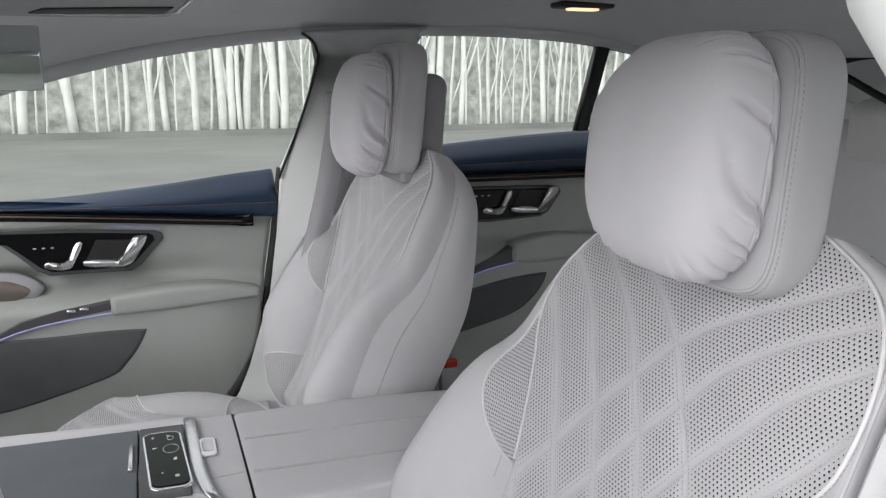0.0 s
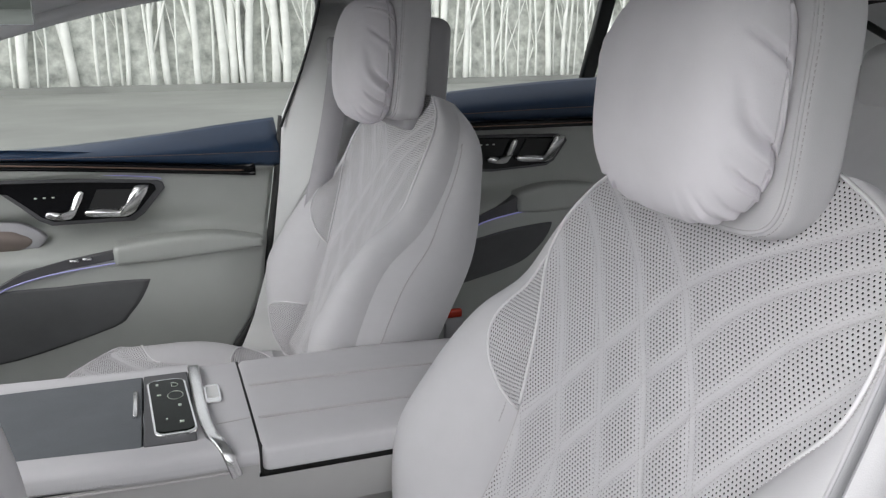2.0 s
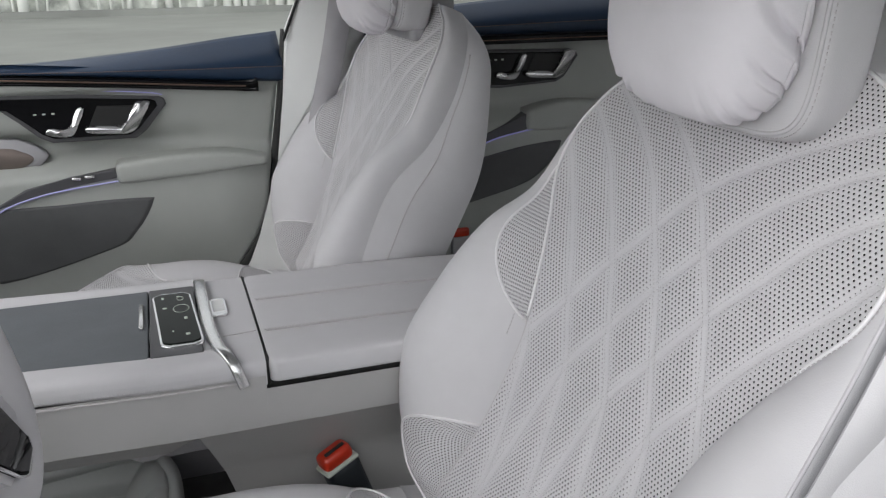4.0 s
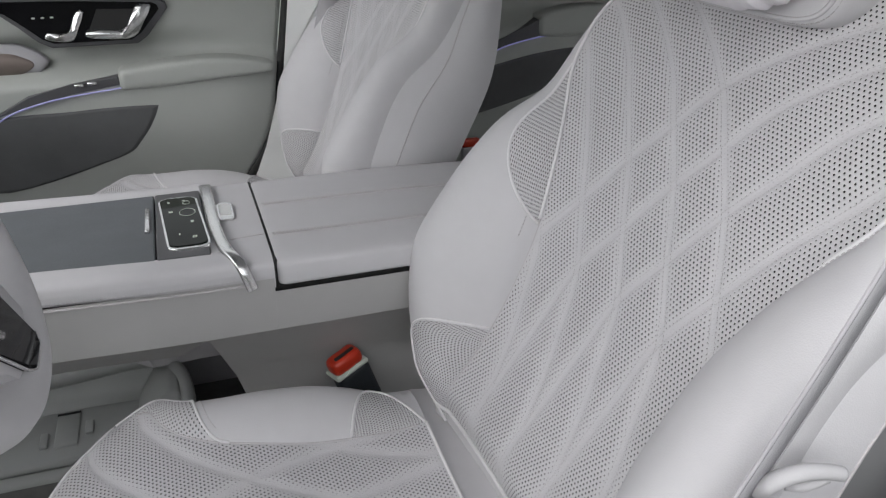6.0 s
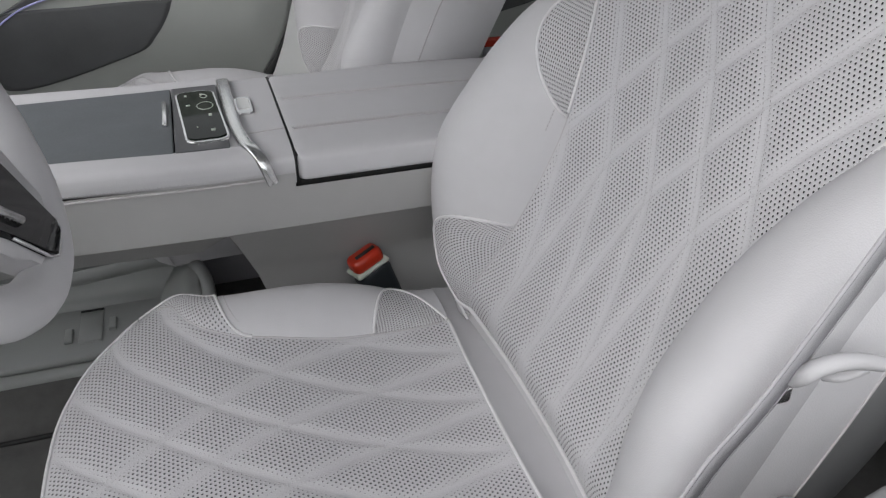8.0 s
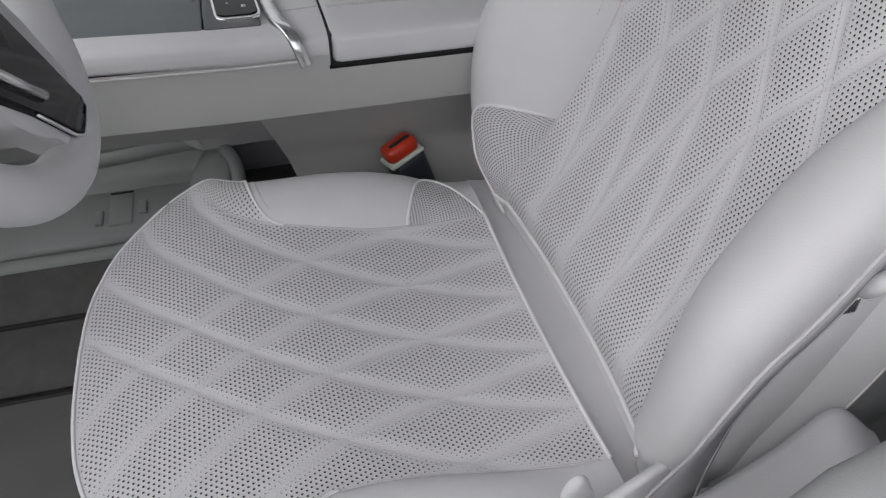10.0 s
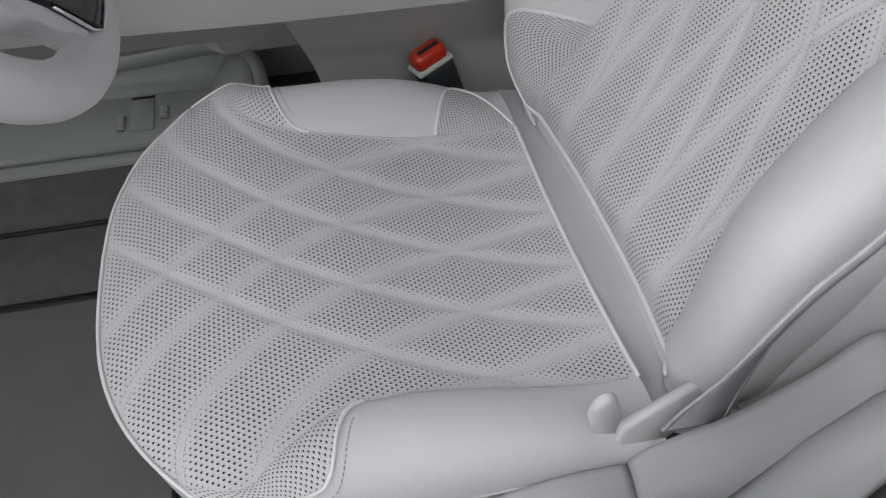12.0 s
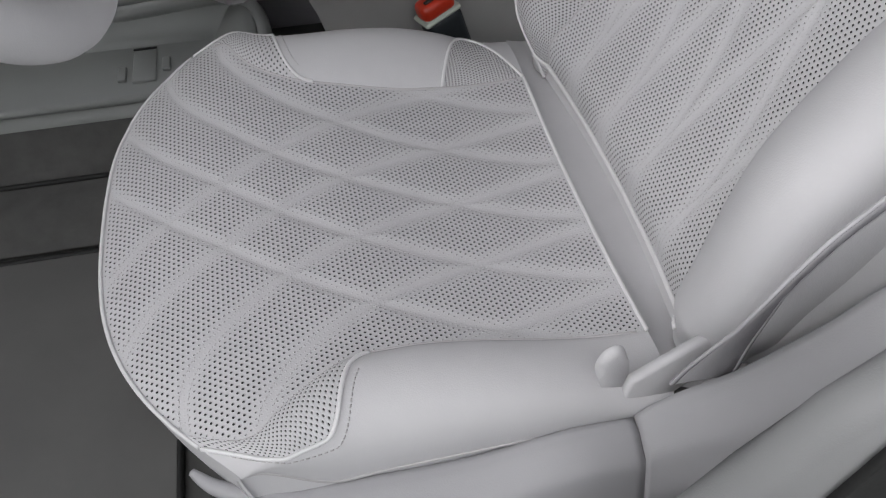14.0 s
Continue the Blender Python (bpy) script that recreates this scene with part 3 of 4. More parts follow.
# outside: ground, far wall printed with birches
ground = bmesh.new()
bmesh.ops.create_grid(ground, x_segments=8, y_segments=8, size=900)
structure("ground", ground, M_CONCRETE, "pale concrete ground outside the car", False)
wall = slab([(-30, 0), (60, 0), (60, 9), (-30, 9)], 0.3, lambda a, b, c: (a, 22.6 + 0.10 * (a + 3) * 0.9 + c, b), 0)
structure("backdrop", wall, M_WOOD, "pale mottled far wall standing for printed undergrowth", False)
kerb = slab([(-30, -0.02), (60, -0.02), (60, 0.16), (-30, 0.16)], 0.2, lambda a, b, c: (a, 22.2 + 0.09 * (a + 3) + c, b), 0.02)
structure("kerb", kerb, M_CONCRETE, "low pale kerb before the birch wall", False)
# the wall's printed birches, modelled as separate trunks and limbs
rng = random.Random(7)
for k in range(130):
    x = -14 + k * 0.31 + rng.uniform(-0.15, 0.15)
    y = 22.3 + 0.09 * (x + 3) + rng.uniform(0.0, 0.15)
    r = rng.choice((0.03, 0.04, 0.05, 0.07, 0.10, 0.13))
    lean = rng.uniform(-0.05, 0.05)
    tree = thing("birch_tree", "slim white birch trunk with forked limbs, modelled for the printed wall", "tree", (x, y, 0), "birch wall")
    bm = tube([(x + lean * z + 0.04 * math.sin(z * 1.3 + k), y, z) for z in lin(-0.02, 8, 14)], lambda t: r * (1 - 0.5 * t), sides=7)
    part("trunk", bm, M_BIRCH, tree)
    for j in range(rng.choice((1, 1, 2, 2))):
        z0, d = rng.uniform(0.5, 2.6), rng.choice((-1, 1)) * rng.uniform(0.16, 0.4)
        limb = tube([(x + lean * (z0 + q) + d * q ** 0.9, y, z0 + q) for q in lin(0, 3.0, 7)], lambda t: r * 0.55 * (1 - 0.7 * t), sides=6)
        part("limb", limb, M_BIRCH, tree)

# ---- far doors ----
FD = 1.78


def at_y(y0, sign=-1):
    """Places an (x, z) outline on an upright plane, thickness towards the cabin."""
    return lambda a, b, c: (a, y0 + sign * c, b)


EDGE = curve_fn((0.40, 0.50, 0.567, 0.69, 0.79, 0.94, 1.07), (-0.02, 0.07, 0.126, 0.194, 0.213, 0.239, 0.256))


def front_door_y(x, z):
    shelf = step(0.845, 0.80, z) * (1 - 0.6 * step(0.74, 0.56, z))
    scoop = 0.034 * np.exp(-(((z - 0.855) / 0.026) ** 2)) * step(0.20, -0.12, x)
    lip = 0.020 * step(0.955, 0.972, z)
    return FD - 0.050 * shelf * (0.55 + 0.45 * step(0.24, 0.10, x)) + scoop - lip


front_door = thing("car_door", "closed front passenger door with pale leather panel and blue belt trim", "car door", (0, FD, 0.4), "doors")
f = lambda a, z: (-0.75 + (EDGE(z) + 0.75) * a, front_door_y(-0.75 + (EDGE(z) + 0.75) * a, z), z)  # noqa: E731
solid(mesh_part("door_panel", sheet(f, lin(0, 1, 90), lin(0.40, 0.985, 90)), M_DOOR, front_door, "pale grey leather door panel"), 0.03, -1)
BELT_TOP = curve_fn((-0.75, -0.28, -0.18, -0.07, 0.04, 0.154, 0.261), (1.005, 1.016, 1.020, 1.029, 1.040, 1.054, 1.065))
BELT_LOW = curve_fn((-0.75, -0.28, -0.076, 0.18, 0.25), (1.015, 1.003, 0.989, 0.970, 0.966))


def belt(x, k):
    lo, hi = BELT_LOW(x), BELT_TOP(x)
    bulge = np.sin(np.pi * np.clip(k, 0, 1) ** 0.8)
    return x, FD - 0.022 - 0.016 * bulge + 0.055 * k**2, lo + (hi - lo) * k


solid(mesh_part("belt_trim", sheet(belt, lin(-0.75, 0.252, 60), lin(0, 1, 16)), M_BLUE, front_door, "dark blue stitched leather belt trim"), 0.02, -1)
part("stitching", seam_dots([(float(x), float(belt(x, np.float64(0.33))[1]) - 0.0006, float(belt(x, np.float64(0.33))[2])) for x in lin(-0.7, 0.25, 60)], gap=0.006, size=(0.004, 0.0008)), M_BRONZE, front_door)
low_strip = lambda x, k: (x, FD - 0.030 - 0.008 * np.sin(np.pi * k), BELT_LOW(x) - 0.013 * (1 - k) * step(0.20, 0.17, x) - 0.0002)  # noqa: E731
solid(mesh_part("trim_strip", sheet(low_strip, lin(-0.75, 0.2, 40), lin(0, 1, 6)), M_BLACK, front_door, "gloss black strip with bronze line"), 0.02, -1)
part("bronze_line", tube([(x, FD - 0.0395, float(BELT_LOW(x)) - 0.0075) for x in lin(-0.75, 0.175, 40)], 0.0016, sides=6), M_BRONZE, front_door)

CTRL = [(-0.40, 0.968), (-0.142, 0.958), (0.004, 0.947), (0.014, 0.942), (0.017, 0.931), (-0.026, 0.880), (-0.047, 0.866), (-0.202, 0.867), (-0.225, 0.879), (-0.286, 0.940), (-0.40, 0.955)]


def door_controls(door, outline, y, shift=(0, 0), size=1.0):
    """Black control panel with seat switches, recess and chrome handle."""
    ax, az = shift
    tr = lambda pts: [(ax + size * a, az + size * b) for a, b in pts]  # noqa: E731
    pan = part("control_panel", slab(outline, 0.012, at_y(y + 0.004), 0.003), M_SLATE2, door, "dark control panel with chrome controls", False)
    grow = [(a, b) for a, b in outline]
    cx, cz = sum(a for a, _ in grow) / len(grow), sum(b for _, b in grow) / len(grow)
    part("inner_panel", slab([(cx + 0.90 * (a - cx), cz + 0.84 * (b - cz)) for a, b in grow], 0.004, at_y(y - 0.008), 0.002), M_BLACK, pan, "", False)
    part("recess", slab(tr([(-0.112, 0.936), (-0.030, 0.932), (-0.058, 0.893), (-0.135, 0.890)]), 0.003, at_y(y - 0.012), 0.001), M_RUBBER, pan, "", False)
    lever = smooth_line([(-0.136, 0.886), (-0.10, 0.8815), (-0.062, 0.8800), (-0.045, 0.888), (-0.030, 0.910), (-0.014, 0.936), (-0.020, 0.9415), (-0.040, 0.940), (-0.048, 0.928), (-0.062, 0.902), (-0.072, 0.896), (-0.132, 0.898)], 3, True)
    part("handle", slab(tr(lever), 0.012, at_y(y - 0.014), 0.004, 3), M_CHROME, pan, "silver door handle")
    hooked = smooth_line([(-0.209, 0.886), (-0.175, 0.880), (-0.160, 0.884), (-0.150, 0.902), (-0.136, 0.930), (-0.141, 0.9345), (-0.150, 0.932), (-0.163, 0.904), (-0.172, 0.893), (-0.190, 0.896), (-0.206, 0.897)], 3, True)
    part("seat_switch", slab(tr(hooked), 0.010, at_y(y - 0.013), 0.003, 3), M_CHROME, pan, "silver seat switch")
    for j in range(3):
        a, b = tr([(-0.225 + 0.016 * j, 0.925)])[0]
        part("seat_memory_key", round_box((0.006, 0.003, 0.003), (a, y - 0.0125, b), 0.0008, 1), M_ICON, pan)
    return pan


door_controls(front_door, CTRL, FD - 0.002)


def armrest(door, pts, low, y, depth, name="armrest"):
    """Padded armrest: a closed loft along its length. pts: stations of x, top z; low: bottom z."""
    xs = [p[0] for p in pts]
    top, bot = curve_fn(xs, [p[1] for p in pts]), curve_fn(xs, low)
    def f(x, w):
        e = lambda v, p: np.sign(v) * np.abs(v) ** p  # noqa: E731
        t = (x - xs[0]) / (xs[-1] - xs[0])
        k = np.clip(np.sin(np.pi * np.clip(t * 0.97 + 0.015, 0, 1)) * 12, 0.05, 1) ** 0.5
        cz, hz = (top(x) + bot(x)) / 2, (top(x) - bot(x)) / 2
        return x + 0 * w, y - depth * 0.5 * e(np.cos(w), 0.42) * k + depth * 0.25, cz + hz * k * e(np.sin(w), 0.42)
    return mesh_part(name, sheet(f, lin(xs[0], xs[-1], 50), lin(-math.pi, math.pi, 32)), M_DOOR, door, "padded pale leather armrest")


armrest(front_door, [(-0.092, 0.826), (0.02, 0.836), (0.12, 0.835), (0.205, 0.820)], [0.785, 0.788, 0.795, 0.802], FD - 0.045, 0.07)
sw = part("switch_panel", slab([(-0.34, 0.745), (-0.257, 0.789), (-0.18, 0.805), (-0.093, 0.815), (-0.089, 0.798), (-0.18, 0.786), (-0.30, 0.758)], 0.05, at_y(FD - 0.005), 0.003), M_SLATE2, front_door, "dark armrest switch panel", False)
for j in range(2):
    part("window_switch", round_box((0.018, 0.010, 0.006), (-0.165 + 0.024 * j, FD - 0.056, 0.803 + 0.002 * j), 0.002, 2), M_CHROME, sw)
part("light_line", tube([(a, FD - 0.057, b) for a, b in smooth_line([(-0.36, 0.715), (-0.30, 0.754), (-0.24, 0.773), (-0.18, 0.783), (-0.09, 0.792)], 5)], 0.0018, sides=6), M_AMBIENT, front_door, "violet ambient light line")
part("light_line", tube([(a, FD - 0.008, b) for a, b in smooth_line([(-0.40, 0.977), (-0.142, 0.966), (-0.02, 0.956), (0.012, 0.950)], 5)], 0.0012, sides=6), M_AMBIENT, front_door)


def inlay(outline, centre, surf, lift):
    """A thin shaped inlay that follows a door panel's surface."""
    O = np.array(smooth_line(outline, 6, True))
    n = len(O)

    def f(r, k):
        i = k.astype(int) % n
        x, z = centre[0] + (O[i, 0] - centre[0]) * r, centre[1] + (O[i, 1] - centre[1]) * r
        return x, surf(x, z) - lift * step(1.0, 0.93, r), z
    return sheet(f, np.r_[lin(0.0, 0.9, 10), lin(0.92, 1.0, 5)], np.arange(n + 1))


# no real hollow here: the pocket's shade is in the inlay's dark colour
mesh_part("map_pocket", inlay([(-0.36, 0.735), (-0.18, 0.752), (-0.045, 0.752), (-0.030, 0.742), (-0.066, 0.684), (-0.124, 0.644), (-0.36, 0.595)], (-0.2, 0.69), front_door_y, 0.004), M_POCKET, front_door, "felt-lined map pocket with its shade painted dark")
spk = part("speaker_cover", slab(smooth_line([(-0.40, 0.885), (-0.293, 0.880), (-0.250, 0.872), (-0.214, 0.842), (-0.258, 0.810), (-0.32, 0.785), (-0.40, 0.775)], 4, True), 0.020, at_y(FD + 0.008), 0.006, 3), M_TRIM, front_door, "grey speaker surround")
part("speaker_grille", slab(smooth_line([(-0.39, 0.866), (-0.293, 0.864), (-0.262, 0.856), (-0.240, 0.840), (-0.27, 0.822), (-0.39, 0.80)], 4, True), 0.005, at_y(FD - 0.010), 0.003), plain("bronze_mesh", (0.24, 0.20, 0.18), 0.5, 0.6, grain=900, relief=0.001), spk)

rear_door = thing("car_door", "closed rear passenger door with pale leather panel and blue belt trim", "car door", (0.8, 1.74, 0.4), "doors")
RD = 1.74
rear_y = lambda x, z: RD - 0.050 * step(0.90, 0.85, z) * (1 - 0.6 * step(0.80, 0.62, z)) - 0.02 * step(1.015, 1.03, z)  # noqa: E731
solid(mesh_part("door_panel", sheet(lambda x, z: (x + 0 * z, rear_y(x, z), z + 0 * x), lin(0.42, 1.42, 70), lin(0.42, 1.06, 70)), M_DOOR, rear_door, "pale grey leather door panel"), 0.03, -1)
RT = curve_fn((0.42, 0.683, 0.796, 1.006, 1.42), (1.088, 1.115, 1.124, 1.136, 1.140))
rbelt = lambda x, k: (x, RD - 0.020 - 0.016 * np.sin(np.pi * np.clip(k, 0, 1) ** 0.8) + 0.05 * k**2, 1.046 + (RT(x) - 1.046) * k)  # noqa: E731
solid(mesh_part("belt_trim", sheet(rbelt, lin(0.42, 1.42, 50), lin(0, 1, 16)), M_BLUE, rear_door, "dark blue stitched leather belt trim"), 0.02, -1)
part("stitching", seam_dots([(float(x), float(rbelt(x, np.float64(0.30))[1]) - 0.0006, float(rbelt(x, np.float64(0.30))[2])) for x in lin(0.45, 1.4, 50)], gap=0.006, size=(0.004, 0.0008)), M_BRONZE, rear_door)
part("trim_strip", slab([(0.42, 1.028), (1.42, 1.028), (1.42, 1.046), (0.42, 1.046)], 0.012, at_y(RD - 0.022), 0.003), M_BLACK, rear_door, "gloss black strip with bronze line", False)
part("bronze_line", tube([(x, RD - 0.0355, 1.037) for x in lin(0.42, 1.42, 10)], 0.0014, sides=6), M_BRONZE, rear_door)
door_controls(rear_door, [(0.64, 1.016), (0.90, 1.010), (0.917, 1.005), (0.923, 0.994), (0.890, 0.948), (0.870, 0.937), (0.729, 0.930), (0.64, 0.935)], RD - 0.002, (0.923, 0.082), 0.985)
armrest(rear_door, [(0.775, 0.883), (0.85, 0.898), (0.95, 0.896), (1.04, 0.880)], [0.838, 0.834, 0.840, 0.850], RD - 0.045, 0.07)
part("switch_panel", slab([(0.60, 0.80), (0.692, 0.842), (0.785, 0.880), (0.836, 0.852), (0.692, 0.826), (0.60, 0.786)], 0.05, at_y(RD - 0.005), 0.003), M_SLATE2, rear_door, "dark armrest switch panel", False)
part("light_line", tube([(a, RD - 0.057, b) for a, b in smooth_line([(0.60, 0.784), (0.692, 0.823), (0.78, 0.840), (0.83, 0.846)], 5)], 0.0018, sides=6), M_AMBIENT, rear_door)
# rear pocket likewise, shade painted as a dark inlay
mesh_part("map_pocket", inlay([(0.55, 0.745), (0.719, 0.794), (0.85, 0.810), (0.866, 0.800), (0.84, 0.755), (0.785, 0.712), (0.648, 0.674), (0.55, 0.655)], (0.70, 0.73), rear_y, 0.004), M_POCKET, rear_door, "felt-lined map pocket with its shade painted dark")

# pillars, rails, window frames, both sides
def side_wall(sign):
    y = lambda v: MID + sign * (v - MID)  # noqa: E731
    upper = [(0.54, 1.003), (0.455, 1.12), (0.411, 1.170), (0.380, 1.222), (0.360, 1.275), (0.335, 1.345), (0.62, 1.36), (0.66, 1.003)]
    near = [(0.085, 0.42), (0.154, 0.687), (0.182, 0.725), (0.207, 0.775), (0.235, 0.806), (0.266, 0.820), (0.30, 0.828), (0.53, 0.86), (0.50, 1.0), (0.66, 1.0), (0.66, 0.42)]
    far = [(0.06, 0.42), (0.145, 0.564), (0.185, 0.638), (0.236, 0.80), (0.262, 1.07), (0.300, 1.165), (0.330, 1.285), (0.322, 1.325), (0.30, 1.345), (0.56, 1.36), (0.535, 1.345), (0.50, 1.28), (0.46, 1.10), (0.46, 0.42)]
    pillar = far if sign > 0 else near
    edge_y = 1.775 if sign > 0 else 1.805
    lean = lambda a, b, c: (a, y(edge_y - 0.11 * float(step(1.0, 1.36, b)) - c), b)  # noqa: E731
    # lower near trim is a darker copy of the far one, imitating shade
    structure("pillar_trim", slab(pillar, 0.03, lean, 0.008, 3), M_PILLAR if sign > 0 else M_SHELL_SHADED, "grey door pillar trim")
    # upper near trim takes the pale copy, standing for light from outside
    if sign < 0:
        structure("pillar_trim", slab(upper, 0.03, lean, 0.008, 3), M_PILLAR, "upper door pillar trim, kept pale as lit from outside")
    rail = [(x, y(1.672), float(RAIL(x)) + 0.004) for x in lin(-0.9, 1.9, 60)]
    structure("roof_rail", tube(rail, 0.016, sides=10), M_LINER, "grey cloth roof rail")
    seal = [(x, y(1.690), float(RAIL(x)) - 0.004) for x in lin(-0.9, 1.9, 60)]
    structure("window_seal", tube(seal, 0.008, sides=8), M_GLASS_LINE, "dark rubber window seal")


side_wall(1)
side_wall(-1)
structure("door_seal", tube([(float(EDGE(z)) + 0.010, FD - 0.016, z) for z in lin(0.44, 1.07, 40)], 0.011, sides=8), M_RUBBER, "black rubber door seal")
structure("window_divider", slab([(0.925, 1.14), (0.956, 1.14), (1.010, 1.335), (0.975, 1.335)], 0.02, at_y(1.69), 0.004), M_GLASS_LINE, "dark rear window divider")
structure("door_frame", tube([(a, 1.742 - 0.11 * float(step(1.0, 1.36, b)), b) for a, b in smooth_line([(0.256, 1.05), (0.296, 1.165), (0.326, 1.285), (0.325, 1.310), (0.316, 1.328), (0.296, 1.342)], 5)], 0.003, sides=8), M_GLASS_LINE, "thin dark window frame edge")
structure("door_weatherstrip", slab([(0.150, 0.50), (0.216, 0.729), (0.227, 0.768), (0.240, 0.800), (0.60, 0.80), (0.60, 0.50)], 0.006, lambda a, b, c: (a, 0.2275 - c, b), 0.002), M_RUBBER, "black rubber weatherstrip of the driver door opening")
# added wall, never in view, holds back low sky light on the near side
blocker_wall = slab([(-14, 0), (16, 0), (16, 1.8), (-14, 1.8)], 0.2, lambda a, b, c: (a, -6.6 - c, b), 0)
# driver door stands open out of view and shades the low near parts
open_door = slab([(0, 0.36), (0.98, 0.36), (1.02, 0.60), (1.0, 1.06), (0, 1.0)], 0.08, lambda a, b, c: (-0.74 + 0.42 * a - 0.9 * c, 0.20 - 0.907 * a - 0.42 * c, b), 0.01)
structure("door_near", open_door, M_DOOR, "pale grey driver door standing wide open")
structure("wall_light_blocker", blocker_wall, M_CONCRETE, "added unseen grey wall that cuts low light from the driver side", False)
structure("pillar_base", round_box((0.30, 0.05, 0.30), (0.30, 1.80, 0.46), 0.02), M_TRIM, "grey pillar foot and sill")
structure("sill", round_box((1.7, 0.10, 0.14), (-0.1, 1.80, 0.38), 0.03), M_TRIM, "grey far door sill")

# outer shell that closes the cabin: rear, front bulkhead and dash
structure("wall_front", round_box((0.06, 1.5, 0.55), (-0.95, MID, 0.55), 0.02), M_CARPET, "carpeted front bulkhead")
dash = lambda a, w: (-0.72 + 0.14 * np.cos(w), MID - 0.70 + 1.40 * a, 0.93 + 0.11 * np.sin(w) * (1 + 0.1 * np.sin(6 * a)))  # noqa: E731
structure("dashboard", sheet(dash, lin(0, 1, 30), lin(-math.pi, math.pi, 32)), M_BLUE, "dark blue padded dashboard")
structure("wall_rear", round_box((0.06, 1.5, 0.75), (1.85, MID, 0.65), 0.02), M_TRIM, "rear bulkhead of the cabin")
cpil = lambda a, k: (1.28 + 0.62 * a + 0 * k, 1.72 - 0.10 * k, (1.14 + (RAIL(1.28 + 0.62 * a) - 1.13) * k))  # noqa: E731
structure("rear_pillar", sheet(cpil, lin(0, 1, 20), lin(0, 1, 12)), M_LINER, "grey rear pillar lining")

structure("rear_window_seal", tube(smooth_line([(1.42, 1.20, 1.300), (1.40, 1.33, 1.300), (1.385, 1.392, 1.280), (1.40, 1.34, 1.245), (1.43, 1.25, 1.195), (1.46, 1.15, 1.15)], 6), 0.008, sides=8), M_GLASS_LINE, "dark seal of the rear quarter window")

# ---- centre console ----
console = thing("centre_console", "floating centre console with pale leather armrest and grey veneer", "console", (0.1, MID, FLOOR))
flat = lambda z0: (lambda a, b, c: (a, b, z0 + c))  # noqa: E731


def lid_f(x, w):
    e = lambda v, p: np.sign(v) * np.abs(v) ** p  # noqa: E731
    t = np.clip((x - 0.090) / 0.012, 0, 1)
    k = 0.93 + 0.07 * np.sqrt(1 - (1 - t) ** 2)
    return x + 0 * w, MID - 0.004 + 0.142 * k * e(np.cos(w), 0.32), 0.759 + 0.019 * k * e(np.sin(w), 0.32) - 0.010 * step(0.25, 0.55, x)


lid = mesh_part("armrest_lid", sheet(lid_f, np.r_[lin(0.090, 0.105, 8), lin(0.11, 0.60, 40)], lin(-math.pi, math.pi, 72)), M_LEATHER, console, "pale grey padded leather armrest lid")
part("lid_end", slab(smooth_line([(MID - 0.004 + 0.132 * math.copysign(abs(math.cos(w)) ** 0.32, math.cos(w)), 0.759 + 0.0175 * math.copysign(abs(math.sin(w)) ** 0.32, math.sin(w))) for w in lin(-math.pi, math.pi, 40, endpoint=False)], 1, True), 0.003, lambda a, b, c: (0.0905 - c + 0.003, a, b), 0), M_LEATHER, lid)
for yy in (0.945, 1.046):
    line = [(x, yy - 0.02 * (x - 0.09), float(0.7785 - 0.010 * step(0.25, 0.55, x))) for x in lin(0.096, 0.58, 50)]
    part("seam", tube(line, 0.0011, sides=5), M_THREAD, lid)
    part("stitching", seam_dots([(x, y + 0.004, z) for x, y, z in line]), M_THREAD, lid)


def front_pad(x, w):
    e = lambda v, p: np.sign(v) * np.abs(v) ** p  # noqa: E731
    return x + 0 * w, MID - 0.002 + 0.141 * e(np.cos(w), 0.34), 0.757 + 0.0215 * e(np.sin(w), 0.34)


mesh_part("console_collar", sheet(front_pad, lin(0.022, 0.0865, 14), lin(-math.pi, math.pi, 72)), M_LEATHER, console, "leather collar before the armrest")
part("gap", round_box((0.006, 0.270, 0.036), (0.0885, MID - 0.002, 0.757), 0.002, 1), M_RUBBER, console)
arc = smooth_line([(0.027, 1.146, 0.768), (0.028, 1.135, 0.7795), (0.029, 1.10, 0.7825), (0.030, 1.04, 0.7830), (0.032, 0.97, 0.7830), (0.038, 0.910, 0.7835), (0.044, 0.888, 0.7835), (0.049, 0.875, 0.7795), (0.054, 0.8675, 0.769), (0.060, 0.8655, 0.750)], 8)
bm = bmesh.new()
rings = []
for k, p in enumerate(arc):
    a, b = Vector(arc[max(k - 1, 0)]), Vector(arc[min(k + 1, len(arc) - 1)])
    d = (b - a).normalized()
    wide = (Vector((1, 0.15, 0)) - d * d.dot(Vector((1, 0.15, 0)))).normalized()
    nrm = wide.cross(d)
    if nrm.dot(Vector((0, -0.5, 1))) < 0:
        nrm = -nrm
    half = 0.0082 - 0.0022 * k / len(arc)
    rings.append([bm.verts.new(Vector(p) + wide * u * half + nrm * v) for u, v in ((-1, -0.004), (-1, 0.0022), (-0.7, 0.0034), (0, 0.0038), (0.7, 0.0034), (1, 0.0022), (1, -0.004))])
for r0, r1 in zip(rings, rings[1:]):
    for j in range(6):
        bm.faces.new((r0[j], r0[j + 1], r1[j + 1], r1[j]))
part("chrome_band", bm, M_CHROME, console, "polished silver band across the console")


